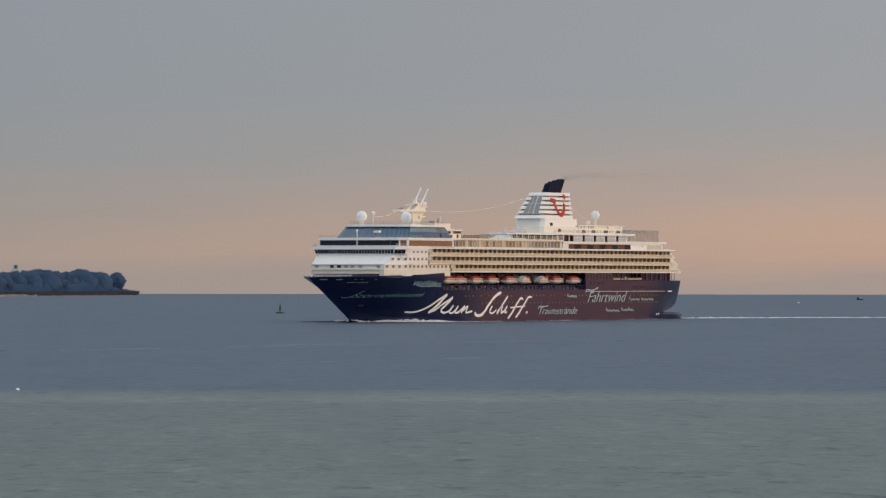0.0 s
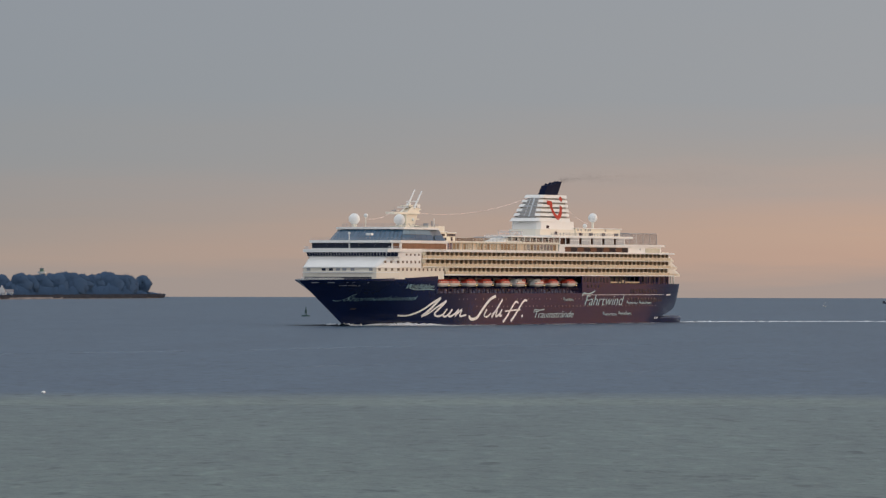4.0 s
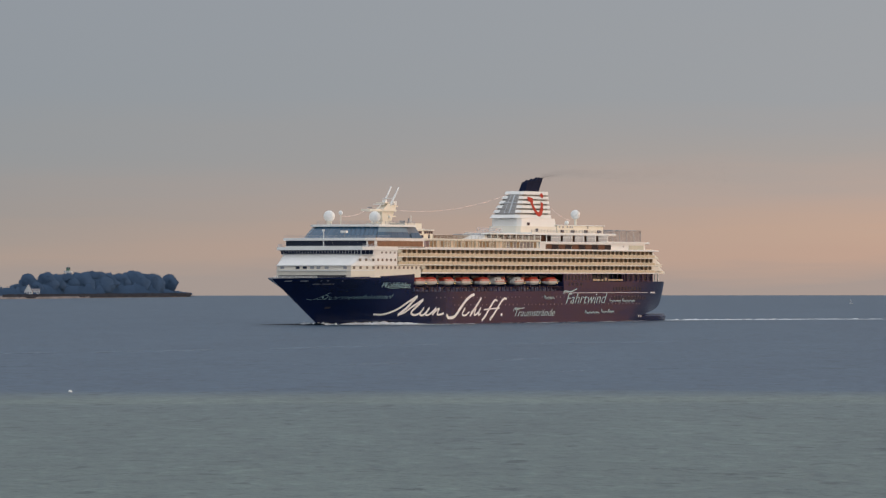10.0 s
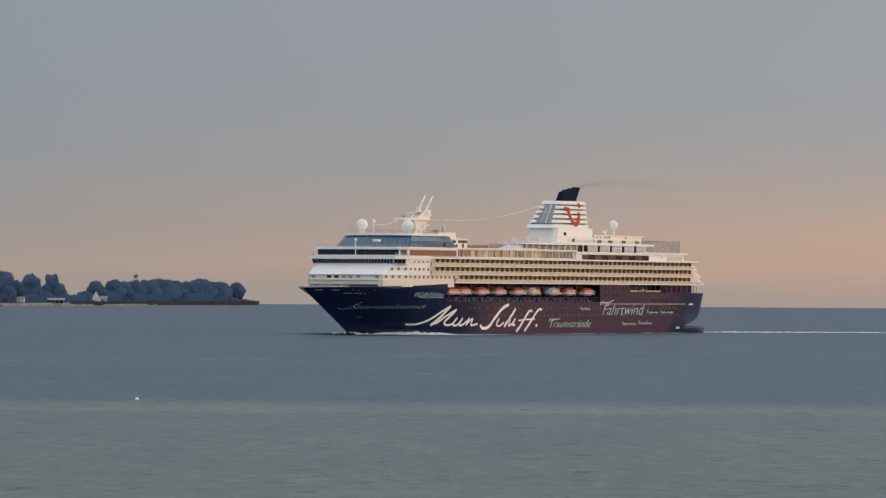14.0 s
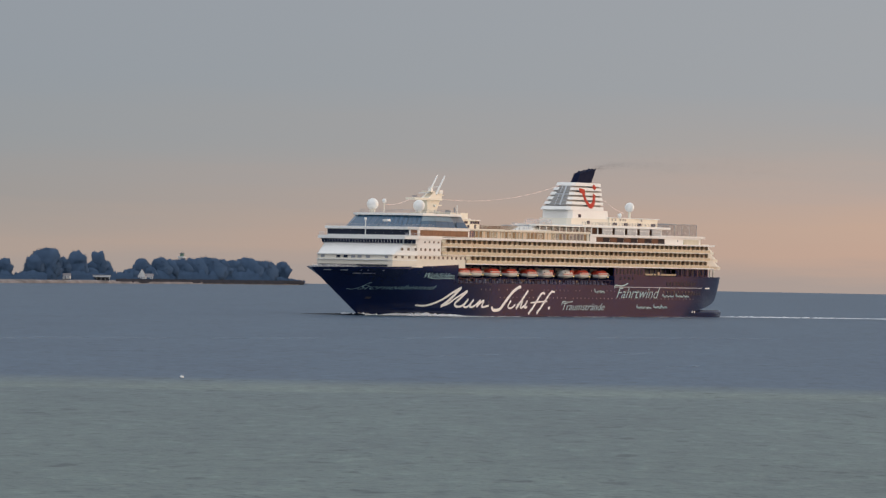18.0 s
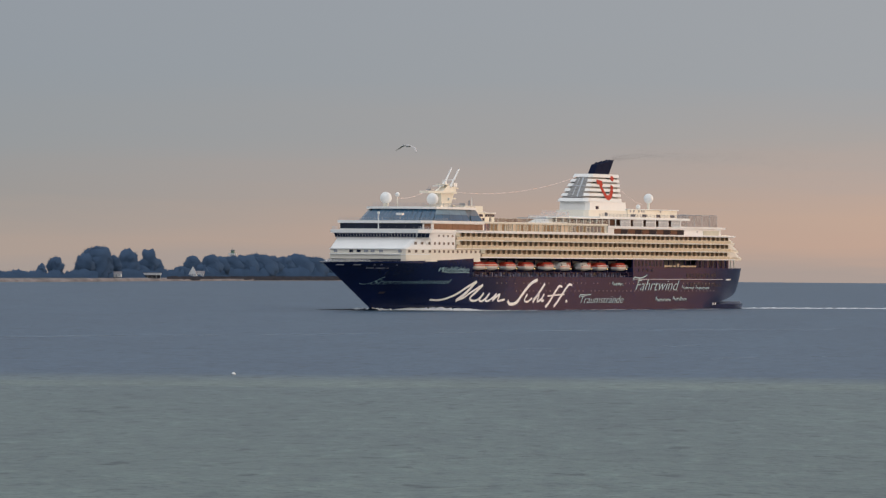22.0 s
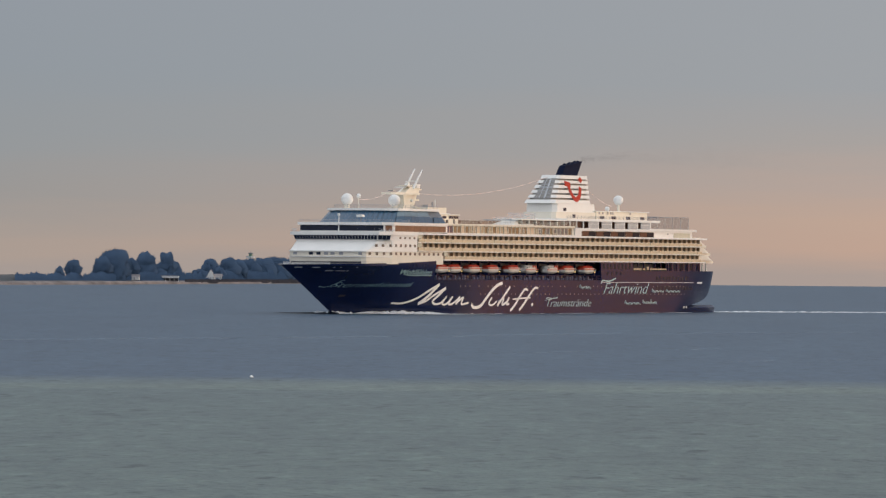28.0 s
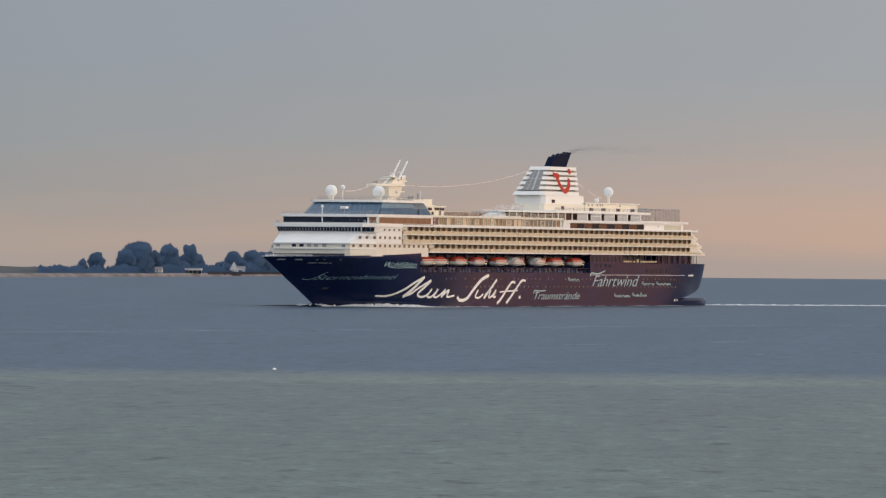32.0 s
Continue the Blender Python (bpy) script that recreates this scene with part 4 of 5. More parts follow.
def upper(u):
    x = (u - 0.5) * 8.3
    w = 1.6 * (1 - abs(2 * u - 1) ** 8) + 0.08
    h = 1.2 * (1 - abs(2 * u - 1) ** 6) + 0.12
    return [(x, -w, 1.52), (x, -w * 0.95, 1.5 + h * 0.5), (x, -w * 0.5, 1.5 + h), (x, w * 0.5, 1.5 + h), (x, w * 0.95, 1.5 + h * 0.5), (x, w, 1.52)]


BOATS = []


def lifeboat(x, tender):
    b = tagged(new("lifeboat"), "white tender with orange stripes hanging from navy davits" if tender else "white lifeboat with orange canopy hanging from navy davits", "lifeboat", group="lifeboats along the ship")
    part("hull", boat_shell(13, lower), BOATW, b)
    c = part("canopy", boat_shell(13, upper), BOATW if tender else ORANGE, b)
    part("rubbing_strake", boxes((-4.1, 4.1, 1.55, 1.78, 1.4, 1.56)), ORANGE if tender else BOATW, b)
    if not tender:
        part("canopy_band", boxes((-3.7, 3.7, 1.5, 1.66, 1.86, 2.02)), BOATW, c)
    if tender:
        for k in (0, 1):
            part("stripe", boxes((-1.6 - k * 1.4, -0.9 - k * 1.4, 1.3, 1.63, 1.7, 2.75)), ORANGE, c)
    for k in range(5):
        part("boat_window", boxes((-2.9 + k * 1.3, -2.2 + k * 1.3, 1.46, 1.6, 1.85, 2.2)), GLASSD, c)
    part("lamp", boxes((-3.5, -3.0, 1.45, 1.72, 0.7, 1.0)), mat_lamp, b)
    BOATS.append((b, pose(x, 13.9, 11.65, 0, 0, random.uniform(-0.6, 0.6))))



for x in (62.1, 54.2, 42.3, 30.6, 17.4, 6.5, -7.5, -18.6, -31.8):
    lifeboat(x, x in (6.5, -7.5))
    for s in (-3.4, 3.4):
        bm = boxes((x + s - 0.22, x + s + 0.22, 11.7, 12.3, 9.8, 15.6), (x + s - 0.22, x + s + 0.22, 12.3, 15.2, 15.0, 15.5), (x + s - 0.2, x + s + 0.2, 12.2, 15.4, 11.3, 12.0))
        part("davit", bm, NAVY, ship, "navy davit arm")
WINCH = mat("blue_grey_winch_paint", (0.075, 0.10, 0.17), 0.5, vary=0.3, scale=1.2, per_object=0.5)
for i in range(52):
    x, h = 66.0 - i * 1.98 + random.uniform(-0.5, 0.5), random.uniform(0.5, 1.6)
    w = random.uniform(0.25, 0.7)
    bm = boxes((x - w, x + w, 14.3, 15.2, 9.8, 9.8 + h * 0.6), bevel=0.08)
    if i % 2:
        tube(bm, (x - w * 0.8, 14.8, 9.8 + h * 0.7), (x + w * 0.8, 14.8, 9.8 + h * 0.7), 0.35, n=10)
    else:
        box(bm, x - w * 0.4, x + w * 0.4, 14.5, 15.0, 9.8 + h * 0.6, 9.8 + h)
    part("winch", bm, WINCH, ship, "blue-grey boat winch")
for i in range(36):
    x = 66.5 - i * 3.0
    part("stanchion", boxes((x - 0.12, x + 0.12, 15.7, 15.95, 9.8, 11.4)), NAVY, ship)
part("promenade_rail", boxes((-38.5, 67.7, 15.8, 15.9, 11.25, 11.4), (-38.5, 67.7, 15.8, 15.9, 10.5, 10.6)), NAVY, ship)
for i in range(26):
    x = 65 - i * 4.05
    part("promenade_window", boxes((x - 0.9, x + 0.9, 11.6, 11.68, 10.6, 12.0)), GLASSB if i % 3 else GLASSG, ship)

for i in range(17):
    x = 64.0 - i * 6.2
    part("promenade_door", boxes((x - 3.2, x - 2.2, 11.6, 11.7, 10.0, 12.1)), BROWND, ship)
part("fender_rail", boxes((-38.4, 67.6, 15.95, 16.12, 9.82, 10.02), bevel=0.04), NAVY, ship)
# painted words, one by one, following the hull
def word(text, x0, x1, z0, size, material, parent, shear=0.45, lift=0.0, off=0.06, bold=0.0):
    cu = bpy.data.curves.new("word", "FONT")
    cu.body, cu.size, cu.shear, cu.offset = text, size, shear, bold * size
    tmp = new("word", cu)
    bpy.context.view_layer.update()
    me = bpy.data.meshes.new_from_object(tmp.evaluated_get(bpy.context.evaluated_depsgraph_get()))
    bpy.data.objects.remove(tmp)
    xs = [v.co.x for v in me.vertices]
    k = (x0 - x1) / (max(xs) - min(xs))
    bm = bmesh.new()
    bm.from_mesh(me)
    for f in bm.faces:
        f.smooth = False
    for v in bm.verts:
        u = v.co.x - min(xs)
        x, z = x0 - u * k, z0 + v.co.y + lift * u / (max(xs) - min(xs))
        v.co = (x, half_beam(x, z) + off, z)
    ext = bmesh.ops.extrude_face_region(bm, geom=bm.faces[:])
    for v in [g for g in ext["geom"] if isinstance(g, bmesh.types.BMVert)]:
        v.co.y -= 0.08
    return part("lettering", bm, material, parent, "turquoise painted word")


word("Sternenhimmel", 109.5, 78.8, 7.45, 2.1, TURQD, hull, lift=0.3, off=0.2, bold=-0.02)
part("swash", stroke(bmesh.new(), spline([(113.2, 7.7), (111.0, 7.5), (109.0, 8.3), (107.6, 9.4), (106.8, 9.6)], 6), 0.15, 0.2, half_beam), TURQD, hull, "thin turquoise flourish")
word("Wohlfühlen", 87.2, 69.9, 11.35, 2.2, TURQ, bow, off=0.16, bold=-0.01)
part("swash", stroke(bmesh.new(), spline([(86.0, 12.6), (84.6, 11.4), (80.0, 11.05), (74.0, 11.2), (69.4, 11.1)], 6), 0.17, 0.17, half_beam), TURQ, bow, "thin turquoise underline")
word("Traumstrände", -2.4, -31.9, 1.75, 3.4, TURQ, hull, bold=-0.012)
part("swash", stroke(bmesh.new(), spline([(-1.6, 3.4), (-2.4, 4.4), (-6.0, 4.3), (-9.4, 4.5)], 6), 0.28, 0.07, half_beam), TURQ, hull, "turquoise flourish")
word("Fahrtwind", -40.2, -71.6, 5.75, 5.0, TURQ, hull, bold=-0.012)
part("swash", stroke(bmesh.new(), spline([(-38.4, 8.9), (-39.4, 9.9), (-44.0, 9.7), (-48.4, 10.6)], 6), 0.36, 0.07, half_beam), TURQ, hull, "turquoise flourish")
for x0, x1, z, h in ((-24.2, -31.6, 7.6, 0.45), (-73.6, -82.0, 6.4, 0.42), (-83.6, -93.8, 6.4, 0.42), (-54.9, -65.4, 2.6, 0.45), (-67.2, -76.9, 2.8, 0.45)):
    n = int((x0 - x1) / 0.3)
    tall = (1, n // 2 + 3)
    wave = [(x0 - (x0 - x1) * i / n + 0.2 * math.sin(i * 2.1 + 1.0), z + h * (math.sin(i * 2.1) * 0.8 + 0.25 * math.sin(i * 0.7) + (1.4 if i in tall else 0.0))) for i in range(n + 1)]
    bm = stroke(bmesh.new(), spline(wave, 3), 0.2, 0.06, half_beam)
    part("lettering_bars", bm, TURQ, hull, "turquoise wavy scribble")
# the great white flourish on the side, as plain sweeping strokes
FLOURISH_FORE = [
    ([(84.8, 2.9), (80.8, 2.8), (77.0, 3.5), (73.2, 4.8), (69.2, 6.7), (64.3, 8.5)], (0.5, 0.75)),
    ([(64.3, 8.5), (66.7, 6.8), (69.4, 4.8), (72.9, 2.6)], (0.9, 0.95)),
    ([(72.9, 2.6), (69.7, 3.5), (66.2, 5.3), (60.5, 7.5)], (0.6, 0.65)),
    ([(60.5, 7.5), (63.5, 5.5), (66.3, 3.5), (64.7, 2.6), (62.0, 3.0), (59.5, 4.9)], (0.9, 0.6)),
    ([(59.5, 4.9), (61.4, 2.9), (59.4, 2.6), (56.2, 4.8)], (0.7, 0.6)),
    ([(56.2, 4.8), (58.1, 2.8), (56.3, 2.6), (53.3, 4.0), (52.0, 4.8)], (0.7, 0.55)),
    ([(52.0, 4.8), (54.1, 2.5)], (0.7, 0.7)),
    ([(53.5, 3.0), (50.1, 4.6), (51.0, 2.6), (47.0, 3.0)], (0.6, 0.6)),
]
FLOURISH_AFT = [
    ([(45.3, 2.6), (43.9, 1.6), (40.1, 2.0), (36.4, 4.5), (32.3, 7.1), (29.2, 8.4), (26.5, 9.0)], (0.95, 0.95)),
    ([(33.1, 4.6), (35.0, 2.7), (32.8, 2.3), (30.1, 3.4)], (0.6, 0.55)),
    ([(21.6, 7.8), (25.5, 5.0), (29.7, 2.1)], (0.75, 0.8)),
    ([(29.1, 3.0), (25.5, 4.6), (26.7, 2.4), (24.2, 3.0), (22.1, 4.6), (23.8, 2.5), (22.1, 2.7)], (0.6, 0.6)),
    ([(10.1, 6.8), (12.2, 7.0), (15.5, 4.7), (18.6, 2.2), (21.4, 0.5)], (0.65, 0.8)),
    ([(3.5, 7.4), (5.9, 7.4), (9.9, 4.7), (13.0, 2.4), (15.7, 0.7)], (0.65, 0.8)),
    ([(19.8, 4.0), (14.3, 4.3), (8.5, 4.5)], (0.45, 0.45)),
    ([(7.8, 2.2), (6.7, 2.6)], (0.85, 0.85)),
]
for ctrl, (wa, wb) in FLOURISH_FORE + FLOURISH_AFT:
    pts = spline(ctrl, 7)
    ws = [wa + (wb - wa) * math.sin(math.pi * i / (2 * max(1, len(pts) - 1))) for i in range(len(pts))]
    part("painted_flourish", stroke(bmesh.new(), pts, ws, 0.09, half_beam), WHITEP, hull, "broad white painted stroke")

# ---- wake, bow wave and smoke, which go along with the ship ----
def foam_ridge(bm, line, step, width, height, seed):
    rnd = random.Random(seed)
    for k, (x, y) in enumerate(along(line, step)):
        h = height(x) * rnd.uniform(0.35, 1.15)
        if rnd.random() < 0.12:
            continue
        w, ln = width * rnd.uniform(0.5, 1.3), step * rnd.uniform(0.7, 1.6)
        m = Matrix.Translation((x + rnd.uniform(-0.5, 0.5), y + rnd.uniform(-1, 1) * width * 0.6, 0)) @ Euler((0, 0, rnd.uniform(-0.5, 0.5))).to_matrix().to_4x4() @ Matrix.Diagonal((ln, w, h, 1))
        made = bmesh.ops.create_icosphere(bm, subdivisions=1, radius=1, matrix=m)
        for v in made["verts"]:
            v.co += Vector((rnd.uniform(-0.15, 0.15), rnd.uniform(-0.15, 0.15), rnd.uniform(-0.08, 0.08)))


def foam_strip(bm, line, width, height, seed):
    """A continuous ragged strip of foam along a plan line, arched across, its crest uneven."""
    pts = along(line, 0.5)
    rings, n = [], len(pts)
    for i, (x, y) in enumerate(pts):
        a, b = pts[max(0, i - 1)], pts[min(n - 1, i + 1)]
        d = Vector((b[0] - a[0], b[1] - a[1], 0)).normalized()
        q = Vector((-d.y, d.x, 0))
        k = 0.75 + 0.7 * noise.noise(Vector((x * 0.35, seed, 0))) + 0.45 * noise.noise(Vector((x * 1.3, seed + 5, 0)))
        h, w = height(x) * max(0.12, k), width * (0.8 + 0.5 * noise.noise(Vector((x * 0.5, seed + 9, 0))))
        rings.append([bm.verts.new(Vector((x, y, 0)) + q * w * s_ + Vector((0, 0, h * z_ - 0.03))) for s_, z_ in ((-1, 0), (-0.6, 0.55), (0, 1), (0.6, 0.5), (1, 0))])
    for a, b in zip(rings, rings[1:]):
        for k in range(4):
            bm.faces.new((a[k], a[k + 1], b[k + 1], b[k]))


bm = bmesh.new()
WAKE = [(-131, 9), (-145, 14), (-170, 24), (-197, 43), (-225, 68), (-262, 108), (-300, 152)]
foam_ridge(bm, WAKE, 1.1, 1.5, lambda x: float(np.interp(x, [-300, -200, -131], [0.20, 0.28, 0.44])), 3)
foam_ridge(bm, [(-128, 4), (-150, 6), (-180, 16), (-215, 40)], 1.9, 1.4, lambda x: 0.13, 4)
foam_ridge(bm, [(-131, 11), (-150, 19), (-185, 38), (-230, 78)], 2.6, 1.5, lambda x: 0.08, 8)
wake = tagged(part("wake_foam", bm, FOAM), "white broken foam trailing behind the ship", "foam", kind="stuff")
bm = bmesh.new()
PORT_WL = [(x, half_beam(x, 0.3) + 0.5) for x in (103.2, 100.5, 98, 94, 90, 85, 80, 75, 70, 64, 58, 50)]
foam_strip(bm, PORT_WL, 1.1, lambda x: float(np.interp(x, [50, 58, 68, 80, 90, 95, 98, 101, 103.2], [0.05, 0.2, 0.95, 1.3, 1.1, 0.55, 0.55, 1.2, 1.1])), 5)
foam_strip(bm, [(104.6, 0.3), (103.4, -3.2), (101.2, -7.4), (98.5, -11.5)], 0.8, lambda x: float(np.interp(x, [98.5, 103, 104.6], [0.3, 1.1, 1.0])), 25)
foam_ridge(bm, PORT_WL[2:9], 1.6, 0.5, lambda x: 0.75, 15)
foam_ridge(bm, [(x, y + 1.6 + (103 - x) * 0.05) for x, y in PORT_WL], 1.1, 0.9, lambda x: 0.16, 6)
foam_ridge(bm, [(x, half_beam(x, 0.3) + 0.5) for x in (40, 0, -40, -80, -100)], 5.5, 0.4, lambda x: 0.10, 7)
bow_foam = tagged(part("bow_wave_foam", bm, FOAM), "white bow wave foam along the navy hull", "foam", kind="stuff")


def swell(line, h, w):
    """A low smooth swell of water along a plan line."""
    bm = bmesh.new()
    rings = []
    n = len(line)
    for i, (x, y) in enumerate(line):
        a, b = line[max(0, i - 1)], line[min(n - 1, i + 1)]
        d = Vector((b[0] - a[0], b[1] - a[1], 0)).normalized()
        q = Vector((-d.y, d.x, 0))
        k = min(1.0, 0.5 + 0.5 * i) * (1 - i / (n - 1)) ** 0.9
        rings.append([bm.verts.new(Vector((x, y, 0)) + q * w * s + Vector((0, 0, h * k * z - 0.05))) for s, z in ((-1, 0), (-0.5, 0.5), (0, 1), (0.5, 0.5), (1, 0))])
    for a, b in zip(rings, rings[1:]):
        for k in range(4):
            bm.faces.new((a[k], a[k + 1], b[k + 1], b[k]))
    return bm


bow_swell = tagged(part("bow_swell", swell([(103.5, 3.0), (104.5, 0.5), (103.5, -3), (101, -8), (97, -15), (91, -24), (87, -30)], 0.95, 1.1), WAVE_SHADE, smooth=True), "smooth bow wave of sea water, shade in its colour", "wave", kind="stuff")
bow_swell_near = tagged(part("bow_swell", swell([(106, 3), (98, 9), (88, 16), (76, 24), (60, 33), (44, 41)], 0.3, 1.2), SEA, smooth=True), "low smooth bow wave of sea water", "wave", kind="stuff")


# pale slick lines left on the calm water: thin patches of foam, one after the other
def slick(bm, line, step, width, gap, seed):
    rnd = random.Random(seed)
    for x, y in along(line, step):
        if noise.noise(Vector((x * 0.07, seed, 0))) < gap:
            continue
        w, ln = width * rnd.uniform(0.35, 1.0), step * rnd.uniform(0.5, 0.8)
        y += rnd.uniform(-0.4, 0.4) * width
        x, y = x * 1.029, y * 1.029
        ring = [bm.verts.new((x + ln * math.cos(a) * rnd.uniform(0.7, 1.2), y + w * math.sin(a) * rnd.uniform(0.6, 1.2), SEA_Z + 0.02)) for a in [k * math.pi / 4 for k in range(8)]]
        bm.faces.new(ring)


bm = bmesh.new()
slick(bm, [(-135, 1003), (-119.7, 1019), (-99, 1059), (-76, 1084), (-45, 1134), (-22, 1190), (2, 1229), (40, 1262)], 1.1, 11.5, -0.2, 21)
slick(bm, [(-26, 921), (-11.4, 952), (-3.4, 970), (8, 990)], 1.0, 7.0, 0.02, 22)
slick(bm, [(8, 852), (15, 867), (19.4, 875), (33, 884)], 1.0, 5.0, -0.02, 23)
slick(bm, [(-80, 905), (-56, 918), (-30, 925)], 1.2, 2.6, 0.12, 24)
tagged(part("foam_streaks", bm, SLICK), "thin pale foam streaks lying on calm water", "foam", kind="stuff")

SMOKE = mat("exhaust_soot", (0.10, 0.095, 0.09), 1.0, vary=0.3, spec=0.0)
rnd = random.Random(11)
vs, fs = [], []
for k in range(17000):
    u = rnd.random() ** 1.5
    s = 0.55 + 2.9 * u
    c = Vector((-55 - 150 * u, rnd.gauss(0, 1) * (0.6 + 3.5 * u), 47.9 + 3.4 * u ** 0.6 + rnd.gauss(0, 0.8) * s + 0.5 * math.sin(u * 11)))
    b = len(vs)
    for _ in range(4):
        vs.append(c + Vector((rnd.uniform(-1, 1), rnd.uniform(-1, 1), rnd.uniform(-1, 1))).normalized() * 0.027)
    fs += [(b, b + 1, b + 2), (b, b + 3, b + 1), (b, b + 2, b + 3), (b + 1, b + 3, b + 2)]
me = bpy.data.meshes.new("funnel_smoke")
me.from_pydata(vs, [], fs)
me.materials.append(SMOKE)
smoke = tagged(new("funnel_smoke", me), "thin brownish exhaust smoke drifting from the funnel", "smoke", kind="stuff")

# ---- land across the water ----
SAND = mat("pale_beach_sand", (0.18, 0.163, 0.158), 0.9, spec=0.1, vary=0.7, scale=0.05)
GRASS = mat("dune_grass", (0.04, 0.05, 0.055), 0.9, vary=0.3, scale=0.03)
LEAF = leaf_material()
BARK = mat("tree_bark", (0.10, 0.085, 0.07), 0.9, vary=0.3, scale=0.5)
# the shore runs obliquely: bearing (across per distance) and distance
BEARING = [-0.35, -0.20, -0.14, -0.117, -0.100, -0.0911, -0.0812, -0.0712, -0.0643, -0.0564, -0.0525]
AWAY = [2850, 3220, 3500, 3680, 3860, 4030, 4170, 4330, 4410, 4510, 4600]
SHORE = [(a * d, d) for a, d in reversed(list(zip(BEARING, AWAY)))]


def shore_y(x):
    return float(np.interp(x, [p[0] for p in reversed(SHORE)], [p[1] for p in reversed(SHORE)]))


def land_sheet(front_off, z_edge, rise, name, material, label):
    """A strip of ground from the shore inland, rising from z_edge."""
    bm = bmesh.new()
    rows = []
    xs = [-246.8 - 4 * i for i in range(62)] + [-520, -580, -660, -820, -1015]
    rnd = random.Random(5)
    for x in xs:
        y0 = shore_y(x) + front_off + rnd.uniform(-0.6, 0.6)
        tip = min(1.0, (-x - 240) / 26)
        rows.append([bm.verts.new((x + (front_off > 0) * -4, y0 + d, z_edge - 1.4 if d == 0 else z * tip + z_edge - 0.5 + rnd.uniform(-0.05, 0.05))) for d, z in ((0, 0), (6, rise[0]), (22, rise[1]), (60, rise[2]), (170, rise[2]))])
        for v in rows[-1]:
            v.co.y = min(v.co.y, 4960)
    for a, b in zip(rows, rows[1:]):
        for k in range(4):
            bm.faces.new((a[k], a[k + 1], b[k + 1], b[k]))
    return tagged(part(name, bm, material, smooth=True), label, "shore", kind="structure")


land_sheet(0, 0.2, (1.3, 2.3, 2.3), "beach", SAND, "pale sandy beach along a low shore")
land_sheet(20, 1.9, (0.7, 1.2, 1.7), "ground", GRASS, "low grassy bank behind the beach")


bm = bmesh.new()
bmesh.ops.create_icosphere(bm, subdivisions=5, radius=1)
bm.verts.ensure_lookup_table()
GLOBE = np.array([v.co for v in bm.verts])
GLOBE_FACES = np.array([[v.index for v in f.verts] for f in bm.faces])
GLOBE_EDGES = np.array([[v.index for v in e.verts] for e in bm.edges])
bm.free()


def leafy(vs, fs, ns, spots, outward, rng, low, high):
    """Small loose leaves at the spots, added to a core, as one softly shaded mesh."""
    n = len(spots)
    k = rng.uniform(low, high, (n, 1, 1))
    leaves = (spots[:, None, :] + rng.uniform(-1, 1, (n, 3, 3)) * k).reshape(-1, 3)
    fs = np.concatenate((fs, np.arange(3 * n).reshape(-1, 3) + len(vs)))
    vs, ns = np.concatenate((vs, leaves)), np.concatenate((ns, np.repeat(outward, 3, axis=0)))
    me = bpy.data.meshes.new("crown")
    me.from_pydata(vs, [], fs)
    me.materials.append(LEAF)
    me.polygons.foreach_set("use_smooth", np.ones(len(fs), dtype=bool))
    face = ns * 0.5 + np.array((0, -0.4, 0.5))
    me.normals_split_custom_set_from_vertices(face / np.linalg.norm(face, axis=1)[:, None])
    return me


def crown_mesh(lobes, seed, heart):
    """A crown: lobes (x, y, z, radius across, radius up) melted into one uneven mass round its heart, under a skin of small leaves."""
    rng = np.random.default_rng(seed)
    d, far = GLOBE, np.zeros(len(GLOBE))
    for (x, y, z, R, hz) in lobes:
        size = np.array((R, R * 0.85, hz))
        c = (np.array((x, y, z)) - heart) / size
        q = d / size
        a, b = (q * q).sum(1), q @ c
        disc = b * b - a * (c @ c - 1)
        far = np.maximum(far, np.where(disc > 0, (b + np.sqrt(np.maximum(disc, 0))) / a, 0))
    far = np.maximum(far, 0.25 * far.max())
    for _ in range(4):
        add, count = np.zeros(len(d)), np.zeros(len(d))
        for i, j in ((0, 1), (1, 0)):
            np.add.at(add, GLOBE_EDGES[:, i], far[GLOBE_EDGES[:, j]])
            np.add.at(count, GLOBE_EDGES[:, i], 1)
        far = 0.5 * far + 0.5 * add / count
    for f, amount in ((5, 0.045), (5, 0.045), (9, 0.04), (16, 0.03), (16, 0.03), (28, 0.022)):
        far = far * (1 + amount * np.sin(d @ rng.normal(0, f, 3) + rng.uniform(0, 6.3)))
    vs = heart + d * far[:, None]
    n = int(7.0 * 12.6 * (far ** 2).mean())
    pick = rng.integers(0, len(d), n)
    out = d[pick] + rng.normal(0, 0.03, (n, 3))
    spots = heart + out * (far[pick] + rng.uniform(-0.15, 0.55, n))[:, None]
    return leafy(vs, GLOBE_FACES, d, spots, out, rng, 0.12, 0.34)


